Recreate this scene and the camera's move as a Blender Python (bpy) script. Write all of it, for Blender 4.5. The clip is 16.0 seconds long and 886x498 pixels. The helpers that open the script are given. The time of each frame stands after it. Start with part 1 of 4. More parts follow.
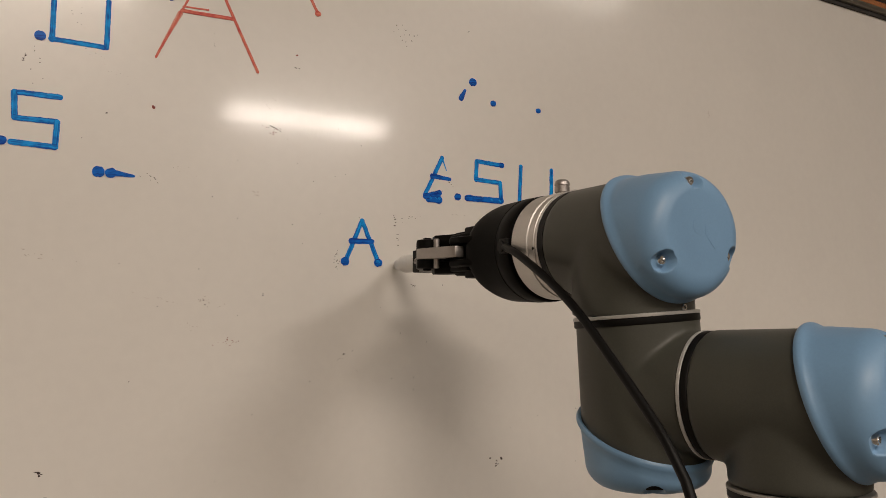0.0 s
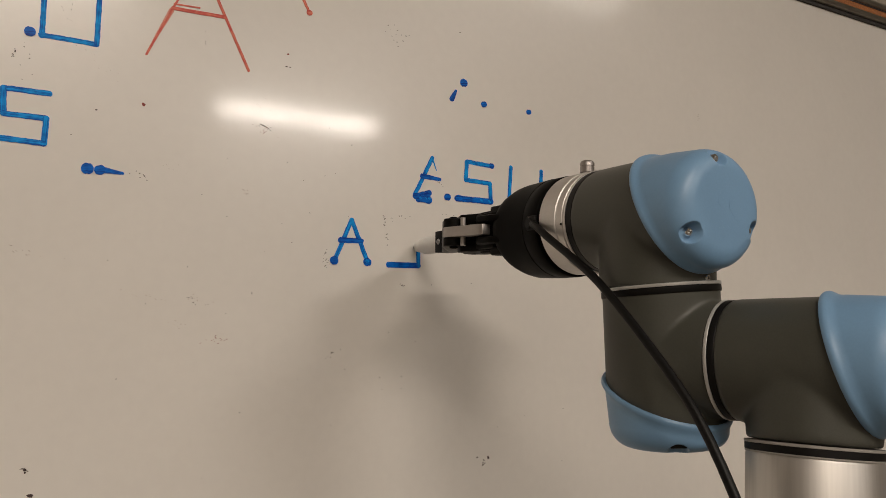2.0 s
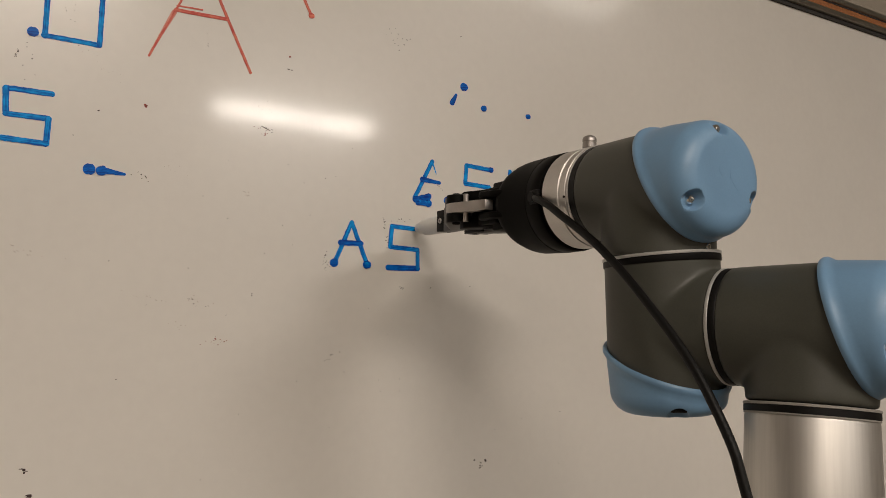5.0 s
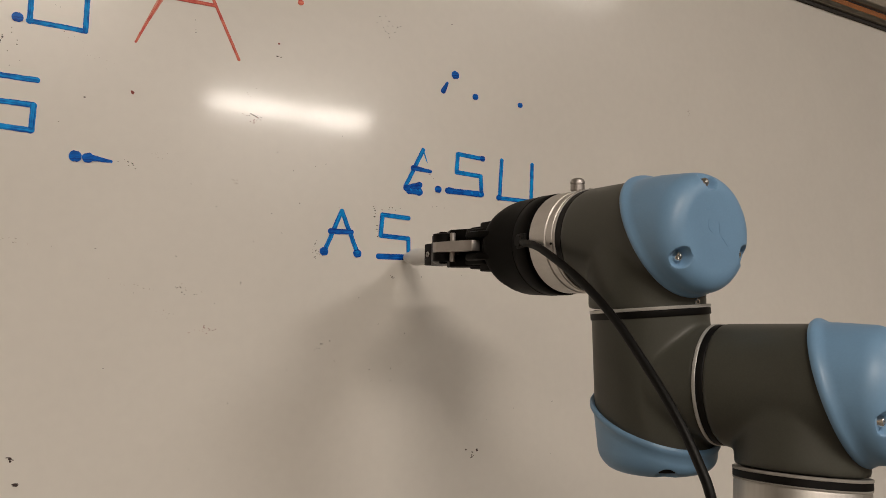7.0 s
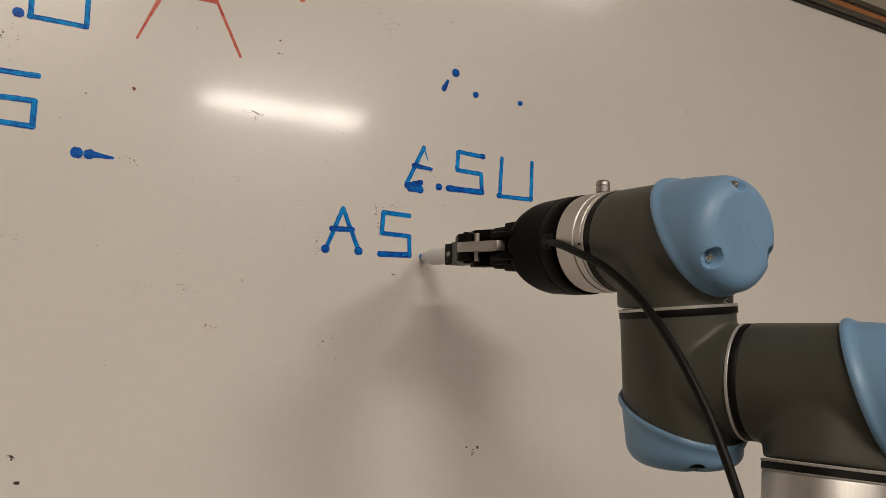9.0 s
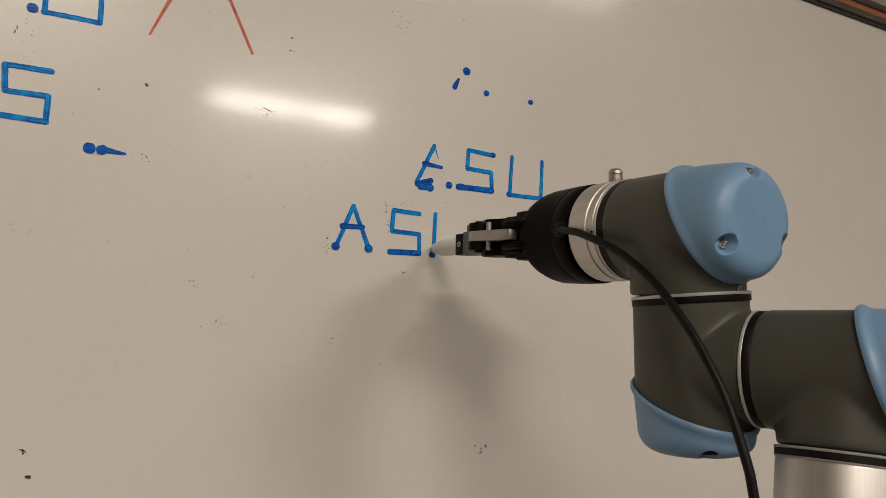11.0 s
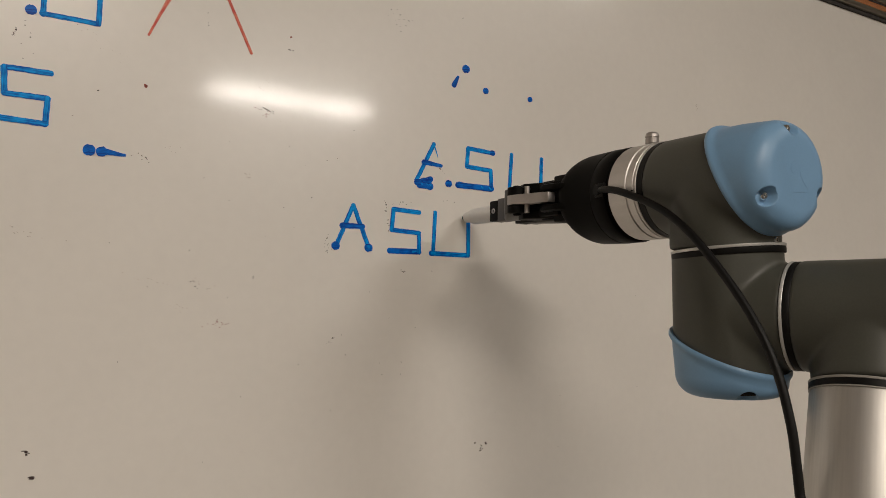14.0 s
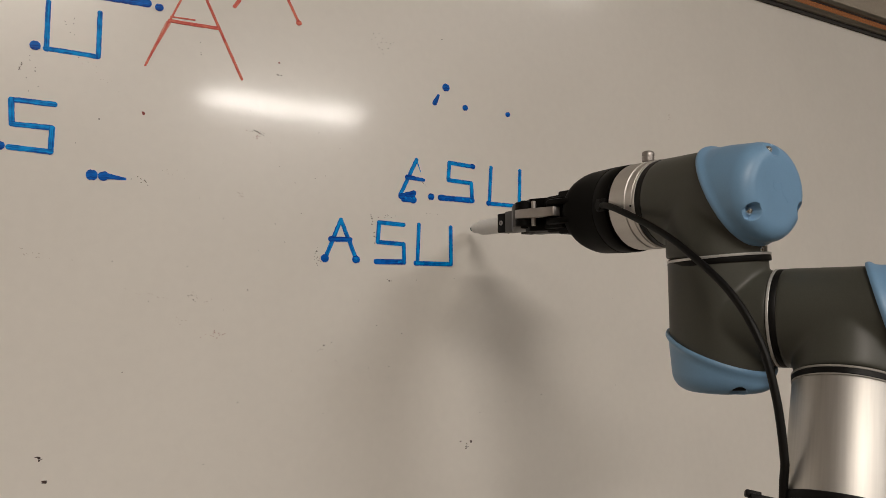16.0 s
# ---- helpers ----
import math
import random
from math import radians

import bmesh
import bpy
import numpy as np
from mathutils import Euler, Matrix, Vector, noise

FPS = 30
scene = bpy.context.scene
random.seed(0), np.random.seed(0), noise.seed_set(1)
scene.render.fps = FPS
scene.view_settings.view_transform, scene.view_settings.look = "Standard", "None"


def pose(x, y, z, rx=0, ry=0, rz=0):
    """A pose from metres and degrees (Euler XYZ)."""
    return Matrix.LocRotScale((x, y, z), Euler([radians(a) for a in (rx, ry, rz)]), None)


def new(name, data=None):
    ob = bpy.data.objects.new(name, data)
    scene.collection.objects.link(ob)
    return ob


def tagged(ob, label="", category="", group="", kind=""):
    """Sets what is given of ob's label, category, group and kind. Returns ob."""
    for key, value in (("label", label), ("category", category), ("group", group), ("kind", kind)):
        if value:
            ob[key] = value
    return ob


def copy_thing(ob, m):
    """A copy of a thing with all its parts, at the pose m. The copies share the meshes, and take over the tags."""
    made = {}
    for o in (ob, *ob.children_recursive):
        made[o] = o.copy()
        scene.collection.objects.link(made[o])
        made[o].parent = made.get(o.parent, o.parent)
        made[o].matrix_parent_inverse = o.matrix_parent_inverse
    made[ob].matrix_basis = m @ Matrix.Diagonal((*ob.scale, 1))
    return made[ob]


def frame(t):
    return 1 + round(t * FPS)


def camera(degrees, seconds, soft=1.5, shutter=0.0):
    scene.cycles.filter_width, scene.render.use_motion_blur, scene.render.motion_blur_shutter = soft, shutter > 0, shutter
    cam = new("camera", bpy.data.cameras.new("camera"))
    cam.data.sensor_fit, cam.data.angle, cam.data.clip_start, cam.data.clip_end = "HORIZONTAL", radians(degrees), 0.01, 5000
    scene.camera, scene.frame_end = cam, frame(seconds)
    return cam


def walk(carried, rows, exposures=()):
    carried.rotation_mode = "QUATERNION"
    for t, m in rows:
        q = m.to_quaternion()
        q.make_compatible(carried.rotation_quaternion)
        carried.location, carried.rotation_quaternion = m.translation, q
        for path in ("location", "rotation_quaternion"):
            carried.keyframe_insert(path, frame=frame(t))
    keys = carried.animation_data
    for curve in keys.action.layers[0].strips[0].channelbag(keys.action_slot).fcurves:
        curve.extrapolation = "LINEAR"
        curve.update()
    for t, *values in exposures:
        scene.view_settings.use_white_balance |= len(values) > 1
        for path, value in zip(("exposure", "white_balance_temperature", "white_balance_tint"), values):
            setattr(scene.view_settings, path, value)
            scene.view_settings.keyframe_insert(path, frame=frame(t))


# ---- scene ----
FOV = 62.5
cam = camera(FOV, 16.0, soft=0.6)
# seconds, eye in metres, turn in degrees; the board's face is y = 0
PATH = [
    (0.0, -0.0028, -0.7141, 1.3537, 97.40, 1.37, -28.27),
    (0.5, -0.0035, -0.7152, 1.3546, 97.30, 1.29, -28.56),
    (1.0, -0.0039, -0.7195, 1.3560, 97.23, 1.18, -28.55),
    (1.5, -0.0005, -0.7192, 1.3516, 97.36, 1.12, -28.48),
    (2.0, -0.0012, -0.7187, 1.3551, 97.25, 0.89, -28.93),
    (2.5, -0.0038, -0.7194, 1.3569, 97.34, 0.77, -29.12),
    (3.0, -0.0079, -0.7194, 1.3576, 97.37, 0.70, -29.29),
    (3.5, -0.0092, -0.7190, 1.3575, 97.50, 0.67, -29.37),
    (4.0, -0.0106, -0.7190, 1.3593, 97.34, 0.29, -29.45),
    (6.5, -0.0018, -0.7183, 1.3504, 97.41, 0.76, -29.63),
    (7.0, 0.0000, -0.7177, 1.3500, 96.99, 0.56, -29.70),
    (7.5, -0.0053, -0.7123, 1.3511, 96.93, 0.82, -30.43),
    (8.0, -0.0146, -0.7074, 1.3539, 96.79, 0.91, -31.05),
    (8.5, -0.0162, -0.7099, 1.3515, 96.84, 0.63, -30.47),
    (9.0, -0.0090, -0.7126, 1.3488, 96.89, 0.57, -30.36),
    (11.5, -0.0141, -0.7092, 1.3474, 96.82, 0.05, -29.98),
    (12.0, -0.0142, -0.7116, 1.3514, 96.60, 0.53, -30.00),
    (12.5, -0.0126, -0.7144, 1.3515, 96.53, 0.52, -29.60),
    (13.0, -0.0156, -0.7129, 1.3521, 96.37, 0.53, -29.94),
    (13.5, -0.0155, -0.7116, 1.3533, 96.14, 0.18, -29.98),
    (14.0, -0.0148, -0.7122, 1.3566, 96.08, 0.28, -30.01),
    (14.5, -0.0164, -0.7183, 1.3606, 96.22, 0.75, -30.01),
    (15.0, -0.0165, -0.7261, 1.3656, 96.17, 1.23, -30.09),
    (15.5, -0.0221, -0.7382, 1.3668, 96.21, 1.39, -30.14),
    (16.0, -0.0267, -0.7617, 1.3615, 96.16, 1.42, -30.22),
]
walk(cam, [(t, pose(x, y, z, a, b, c)) for t, x, y, z, a, b, c in PATH], exposures=[(0.0, -0.14, 6520, 11), (3.0, -0.14, 6400, 9), (8.0, -0.14, 6390, 9), (14.0, -0.14, 6270, 8), (16.0, -0.14, 6140, 8)])

# the arm's travel: its wrist moves along the board, then draws back from it
WRIST = (0.3610, -0.3626, 1.4170)
TRAVEL = [
    (0.0, -0.0368, -0.0015, 0.0003), (0.4, -0.0335, 0.0, 0.0004), (0.5, -0.0297, 0.0, 0.0004), (0.8, -0.0135, 0.0, 0.0004), (1.0, -0.0033, 0.0, 0.0003), (1.2, 0.0010, 0.0, 0.0003),
    (1.5, 0.0010, 0.0, 0.0004), (1.6, 0.0010, 0.0, 0.0020), (1.9, 0.0010, 0.0, 0.0195), (2.0, 0.0010, 0.0, 0.0211), (2.2, 0.0008, 0.0, 0.0211), (2.5, -0.0096, 0.0, 0.0213), (2.9, -0.0300, 0.0, 0.0217), (3.0, -0.0309, 0.0, 0.0220),
    (3.3, -0.0309, 0.0, 0.0222), (3.5, -0.0309, 0.0, 0.0323), (3.8, -0.0310, 0.0, 0.0428), (4.0, -0.0310, 0.0, 0.0438), (4.2, -0.0308, 0.0, 0.0445), (4.5, -0.0200, 0.0, 0.0460),
    (5.0, 0.0030, 0.0, 0.0455), (5.3, 0.0040, -0.004, 0.0440), (5.8, 0.0030, -0.006, 0.0270), (6.3, 0.0004, -0.001, 0.0070),
    (6.5, -0.0001, 0.0, 0.0011), (7.0, 0.0, 0.0, 0.0), (7.5, -0.0087, 0.0, -0.0003), (7.65, -0.0092, 0.0, 0.0), (8.0, -0.0054, 0.0, 0.0012),
    (8.3, 0.0020, 0.0, 0.0008), (8.5, 0.0090, 0.0, -0.0003), (8.7, 0.0202, 0.0, -0.0012), (9.0, 0.0206, 0.0, -0.0012), (9.3, 0.0206, 0.0, 0.0), (10.2, 0.0215, 0.0, 0.0455),
    (10.4, 0.0215, 0.0, 0.0455), (11.2, 0.0209, 0.0, -0.0008), (11.5, 0.0209, 0.0, -0.0011), (11.7, 0.0220, 0.0, -0.0010), (12.0, 0.0393, 0.0, -0.0007),
    (12.3, 0.0570, 0.0, -0.0008), (12.5, 0.0630, 0.0, -0.0010), (12.8, 0.0625, 0.0, -0.0005), (13.0, 0.0618, 0.0, 0.0074), (13.5, 0.0620, 0.0, 0.0346), (13.65, 0.0625, 0.0, 0.0420),
    (14.0, 0.0630, 0.0, 0.0429), (14.3, 0.0640, -0.003, 0.0429), (14.5, 0.0650, -0.0082, 0.0423), (15.0, 0.0661, -0.0183, 0.0427),
    (15.5, 0.0770, -0.0151, 0.0430), (16.0, 0.0931, -0.0112, 0.0429),
]
PITCH, GRIP_PITCH, PEN_PITCH = 3.5, 3.1, 3.40      # arm, gripper and pen point a little upwards


# ---- light ----
CEILING = 3.05


def room_lamp(x, y, power, colour):
    data = bpy.data.lights.new("ceiling_tube_light", "AREA")
    data.shape, data.size, data.size_y, data.energy = "RECTANGLE", 1.20, 0.22, power
    data.color = colour
    ob = new("ceiling_tube_light", data)
    ob.matrix_world = pose(x, y, CEILING - 0.028)
    return ob


# warm tubes, and one a little cooler
WARM, COOL = (1.0, 0.86, 0.73), (1.0, 0.89, 0.79)
LAMP_PLACES = [(-0.34, -2.72, 66.0, WARM), (1.65, -4.38, 82.0, COOL), (-2.50, -4.38, 44.0, WARM), (1.90, -1.90, 3.5, WARM)]
for lx, ly, watts, tone in LAMP_PLACES:
    room_lamp(lx, ly, watts, tone)
world = bpy.data.worlds.new("world")
world.use_nodes = True
world.node_tree.nodes["Background"].inputs[0].default_value = (0.9, 0.8, 0.7, 1)
world.node_tree.nodes["Background"].inputs[1].default_value = 0.02
scene.world = world


# ---- materials ----
def material(name, colour, rough=0.5, metal=0.0, grain=0.0, grain_size=300.0, bump=0.0, bump_size=800.0, wear=0.0, wear_size=9.0, shine=0.5, coat=0.0, coat_rough=0.12, stretch=(1, 1, 1), glow=0.0, random_tint=0.0):
    m = bpy.data.materials.new(name)
    m.use_nodes = True
    nt = m.node_tree
    b = nt.nodes["Principled BSDF"]
    b.inputs["Roughness"].default_value = rough
    b.inputs["Metallic"].default_value = metal
    b.inputs["Specular IOR Level"].default_value = shine
    b.inputs["Coat Weight"].default_value = coat
    b.inputs["Coat Roughness"].default_value = coat_rough
    tc = nt.nodes.new("ShaderNodeTexCoord")
    mp = nt.nodes.new("ShaderNodeMapping")
    mp.inputs["Scale"].default_value = stretch
    nt.links.new(tc.outputs["Object"], mp.inputs[0])

    def noise_node(size, detail):
        n = nt.nodes.new("ShaderNodeTexNoise")
        n.inputs["Scale"].default_value, n.inputs["Detail"].default_value = size, detail
        nt.links.new(mp.outputs[0], n.inputs["Vector"])
        return n.outputs["Fac"]

    def spread(fac, low, high):
        r = nt.nodes.new("ShaderNodeMapRange")
        r.inputs["From Min"].default_value, r.inputs["From Max"].default_value = 0.3, 0.7
        r.inputs["To Min"].default_value, r.inputs["To Max"].default_value = low, high
        nt.links.new(fac, r.inputs["Value"])
        return r.outputs[0]

    fine, broad = noise_node(grain_size, 4), noise_node(wear_size, 5)
    mul = nt.nodes.new("ShaderNodeMath")
    mul.operation = "MULTIPLY"
    nt.links.new(spread(fine, 1 - grain, 1 + grain), mul.inputs[0])
    nt.links.new(spread(broad, 1 - wear, 1 + wear), mul.inputs[1])
    last = mul.outputs[0]
    if random_tint:
        info = nt.nodes.new("ShaderNodeObjectInfo")
        rr = nt.nodes.new("ShaderNodeMapRange")
        rr.inputs["To Min"].default_value, rr.inputs["To Max"].default_value = 1 - random_tint, 1 + random_tint
        nt.links.new(info.outputs["Random"], rr.inputs["Value"])
        m2 = nt.nodes.new("ShaderNodeMath")
        m2.operation = "MULTIPLY"
        nt.links.new(last, m2.inputs[0])
        nt.links.new(rr.outputs[0], m2.inputs[1])
        last = m2.outputs[0]
    vm = nt.nodes.new("ShaderNodeVectorMath")
    vm.operation = "SCALE"
    vm.inputs[0].default_value = colour
    nt.links.new(last, vm.inputs["Scale"])
    nt.links.new(vm.outputs[0], b.inputs["Base Color"])
    nt.links.new(spread(broad, rough * (1 - wear), min(1, rough * (1 + wear))), b.inputs["Roughness"])
    if bump:
        bp = nt.nodes.new("ShaderNodeBump")
        bp.inputs["Strength"].default_value, bp.inputs["Distance"].default_value = bump, 0.0004
        nt.links.new(noise_node(bump_size, 3), bp.inputs["Height"])
        nt.links.new(bp.outputs[0], b.inputs["Normal"])
    if glow:
        b.inputs["Emission Color"].default_value = (*colour, 1)
        b.inputs["Emission Strength"].default_value = glow
    return m


M_BOARD = material("whiteboard_enamel", (0.80, 0.77, 0.72), 0.30, coat=0.5, coat_rough=0.10, grain=0.012, grain_size=90, wear=0.03, wear_size=3.0, bump=0.01, bump_size=25)
nt_board = M_BOARD.node_tree
smear = nt_board.nodes.new("ShaderNodeTexNoise")
smear.inputs["Scale"].default_value, smear.inputs["Detail"].default_value, smear.inputs["Distortion"].default_value = 16.0, 9.0, 0.6
smear_map = nt_board.nodes.new("ShaderNodeMapRange")
for slot, value in (("From Min", 0.32), ("From Max", 0.68), ("To Min", 0.28), ("To Max", 0.50)):
    smear_map.inputs[slot].default_value = value
board_place = nt_board.nodes.new("ShaderNodeTexCoord")
nt_board.links.new(board_place.outputs["Object"], smear.inputs["Vector"])
nt_board.links.new(smear.outputs["Fac"], smear_map.inputs["Value"])
nt_board.links.new(smear_map.outputs[0], nt_board.nodes["Principled BSDF"].inputs["Coat Weight"])
M_WALL = material("wall_paint", (0.36, 0.316, 0.258), 0.75, grain=0.04, bump=0.2, wear=0.04)
M_FLOOR = material("floor_vinyl", (0.12, 0.105, 0.09), 0.5, grain=0.1, grain_size=60, wear=0.08)
M_CEILING = material("ceiling_tile", (0.52, 0.50, 0.47), 0.9, grain=0.08, grain_size=120, bump=0.4)
M_GREY = material("housing_grey_paint", (0.062, 0.0625, 0.0515), 0.45, shine=0.4, grain=0.05, grain_size=900, bump=0.10, bump_size=1800, wear=0.06, wear_size=25)
M_BLUE = material("blue_cap_plastic", (0.19, 0.345, 0.54), 0.42, grain=0.02, grain_size=700, bump=0.06, bump_size=1500, wear=0.06, wear_size=20)
M_BLACK = material("black_anodised", (0.0036, 0.0033, 0.0030), 0.52, shine=0.09, grain=0.1, bump=0.08, wear=0.15, wear_size=40)
M_FINGER = material("dark_grey_anodised", (0.085, 0.080, 0.074), 0.42, 0.5, grain=0.08, wear=0.15, wear_size=50)
M_RUBBER = material("black_rubber", (0.0036, 0.0033, 0.0031), 0.5, shine=0.22, grain=0.1, wear=0.1, wear_size=30)
M_STEEL = material("bright_steel", (0.46, 0.43, 0.41), 0.48, 1.0, grain=0.03, wear=0.15, wear_size=40)
M_SCREW = material("plated_screw_steel", (0.80, 0.79, 0.77), 0.22, 1.0, grain=0.03, wear=0.15, wear_size=200)
M_ALU = material("turned_aluminium", (0.60, 0.575, 0.55), 0.50, 1.0, grain=0.04, grain_size=400, wear=0.08, stretch=(1, 1, 12))
M_TUBE = material("forearm_aluminium", (0.57, 0.55, 0.52), 0.50, 1.0, grain=0.05, grain_size=500, wear=0.08, wear_size=15, stretch=(1, 1, 0.04))
M_SEAL = material("pale_seal_ring", (0.60, 0.595, 0.575), 0.40, 0.5, grain=0.05, wear=0.15, wear_size=60)
M_SEAL_GREY = material("grey_seal_ring", (0.30, 0.285, 0.26), 0.5, grain=0.05, wear=0.15, wear_size=60)
M_MARKER = material("white_marker_plastic", (0.80, 0.79, 0.76), 0.35, grain=0.02, wear=0.05)
M_PRINT = material("dark_print", (0.05, 0.05, 0.06), 0.5, grain=0.1)
M_NIB = material("felt_nib", (0.05, 0.10, 0.11), 0.8, grain=0.2)


def ink_material(name, thin, thick, rough=0.45):
    """Marker ink: streaks along the stroke, pooled and darker along its edges, blotches across."""
    m = bpy.data.materials.new(name)
    m.use_nodes = True
    nt = m.node_tree
    b = nt.nodes["Principled BSDF"]
    b.inputs["Roughness"].default_value, b.inputs["Specular IOR Level"].default_value = rough, 0.12
    uv = nt.nodes.new("ShaderNodeUVMap")
    sep = nt.nodes.new("ShaderNodeSeparateXYZ")
    nt.links.new(uv.outputs[0], sep.inputs[0])

    def math_node(op, a, c):
        n = nt.nodes.new("ShaderNodeMath")
        n.operation = op
        n.use_clamp = op == "ADD"
        for k, v in enumerate((a, c)):
            if isinstance(v, float):
                n.inputs[k].default_value = v
            else:
                nt.links.new(v, n.inputs[k])
        return n.outputs[0]

    edge = math_node("POWER", math_node("MULTIPLY", math_node("ABSOLUTE", math_node("SUBTRACT", sep.outputs[1], 0.5), 0.0), 2.0), 3.0)
    mp = nt.nodes.new("ShaderNodeMapping")
    mp.inputs["Scale"].default_value = (0.16, 6.0, 1.0)
    nt.links.new(uv.outputs[0], mp.inputs[0])
    streak = nt.nodes.new("ShaderNodeTexNoise")
    streak.inputs["Scale"].default_value, streak.inputs["Detail"].default_value = 1.0, 3.0
    nt.links.new(mp.outputs[0], streak.inputs["Vector"])
    tc = nt.nodes.new("ShaderNodeTexCoord")
    blot = nt.nodes.new("ShaderNodeTexNoise")
    blot.inputs["Scale"].default_value, blot.inputs["Detail"].default_value = 110.0, 4.0
    nt.links.new(tc.outputs["Object"], blot.inputs["Vector"])
    streaks = math_node("MULTIPLY", math_node("SUBTRACT", streak.outputs["Fac"], 0.44), 4.0)
    blots = math_node("MULTIPLY", math_node("SUBTRACT", blot.outputs["Fac"], 0.44), 2.2)
    amount = math_node("ADD", math_node("ADD", math_node("MULTIPLY", edge, 0.55), streaks), blots)
    mix = nt.nodes.new("ShaderNodeMix")
    mix.data_type = "RGBA"
    mix.inputs[6].default_value, mix.inputs[7].default_value = (*thin, 1), (*thick, 1)
    nt.links.new(amount, mix.inputs[0])
    nt.links.new(mix.outputs[2], b.inputs["Base Color"])
    return m


M_INK = ink_material("blue_ink", (0.004, 0.37, 0.92), (0.0003, 0.095, 0.50))
M_INK_DARK = ink_material("wet_blue_ink", (0.002, 0.17, 0.70), (0.0003, 0.045, 0.33), 0.35)
M_RED = ink_material("red_ink", (0.82, 0.26, 0.175), (0.60, 0.09, 0.085))
M_PINK = ink_material("thin_red_ink", (0.78, 0.42, 0.34), (0.70, 0.25, 0.19))
M_SPECK = material("dry_ink_residue", (0.05, 0.03, 0.028), 0.7, grain=0.3)
M_RED_SPECK = material("dry_red_residue", (0.26, 0.055, 0.045), 0.7, grain=0.3)
M_SMUDGE = material("faint_smudge", (0.62, 0.57, 0.52), 0.5, grain=0.2, grain_size=500)
M_RAIL = material("rail_aluminium", (0.36, 0.33, 0.28), 0.38, 1.0, grain=0.05, wear=0.1)
M_RAIL_DARK = material("rail_shadow_gap", (0.03, 0.027, 0.024), 0.6, grain=0.1)
M_CORK = material("cork_strip", (0.33, 0.125, 0.042), 0.8, grain=0.3, grain_size=350, bump=0.4, wear=0.15)
M_TUBE_LIGHT = material("lamp_diffuser", (1.0, 0.95, 0.86), 0.5, glow=4.0)
M_LAMP_TRIM = material("white_lamp_trim", (0.75, 0.74, 0.72), 0.5, grain=0.02)


# ---- mesh helpers ----
def put(name, bm, mat, parent=None, label="", smooth=40, m=None):
    me = bpy.data.meshes.new(name)
    bmesh.ops.recalc_face_normals(bm, faces=bm.faces[:])
    bm.to_mesh(me)
    bm.free()
    me.materials.append(mat)
    if smooth:
        me.shade_smooth()
        me.set_sharp_from_angle(angle=radians(smooth))
    ob = new(name, me)
    if parent:
        ob.parent = parent
    if m is not None:
        ob.matrix_basis = m
    if label:
        ob["label"] = label
    return ob


def part(name, bm, mat, parent, label="", smooth=40, m=None):
    return put(name, bm, mat, parent, label, smooth, m)


def block(x0, y0, z0, x1, y1, z1, bevel=0.0, segments=2):
    bm = bmesh.new()
    bmesh.ops.create_cube(bm, size=1.0)
    bmesh.ops.transform(bm, verts=bm.verts[:], matrix=Matrix.Translation(((x0 + x1) / 2, (y0 + y1) / 2, (z0 + z1) / 2)) @ Matrix.Diagonal((abs(x1 - x0), abs(y1 - y0), abs(z1 - z0), 1)))
    if bevel:
        bmesh.ops.bevel(bm, geom=bm.edges[:], offset=bevel, segments=segments, affect="EDGES", profile=0.5)
    return bm


def turned(profile, steps=64, axis="Z", close=True):
    """A body of revolution from (radius, height) pairs along an axis."""
    bm = bmesh.new()
    rings = []
    for r, h in profile:
        ring = []
        for k in range(steps):
            a = 2 * math.pi * k / steps
            p = (r * math.cos(a), r * math.sin(a), h)
            if axis == "Y":
                p = (p[0], p[2], p[1])
            elif axis == "X":
                p = (p[2], p[0], p[1])
            ring.append(bm.verts.new(p))
        rings.append(ring)
    for a, b in zip(rings, rings[1:]):
        for k in range(steps):
            bm.faces.new((a[k], a[(k + 1) % steps], b[(k + 1) % steps], b[k]))
    if close:
        bm.faces.new(rings[0])
        bm.faces.new(rings[-1])
    return bm


def prism(outline, z0, z1, bevel=0.0):
    """A flat outline in x, y given a height."""
    bm = bmesh.new()
    vs = [bm.verts.new((x, y, z0)) for x, y in outline]
    f = bm.faces.new(vs)
    r = bmesh.ops.extrude_face_region(bm, geom=[f])
    bmesh.ops.translate(bm, verts=[v for v in r["geom"] if isinstance(v, bmesh.types.BMVert)], vec=(0, 0, z1 - z0))
    if bevel:
        bmesh.ops.bevel(bm, geom=bm.edges[:], offset=bevel, segments=2, affect="EDGES", profile=0.5)
    return bm


def join(*bms):
    out = bmesh.new()
    for b in bms:
        me = bpy.data.meshes.new("tmp")
        b.to_mesh(me)
        b.free()
        out.from_mesh(me)
        bpy.data.meshes.remove(me)
    return out


def moved(bm, m):
    bmesh.ops.transform(bm, verts=bm.verts[:], matrix=m)
    return bm


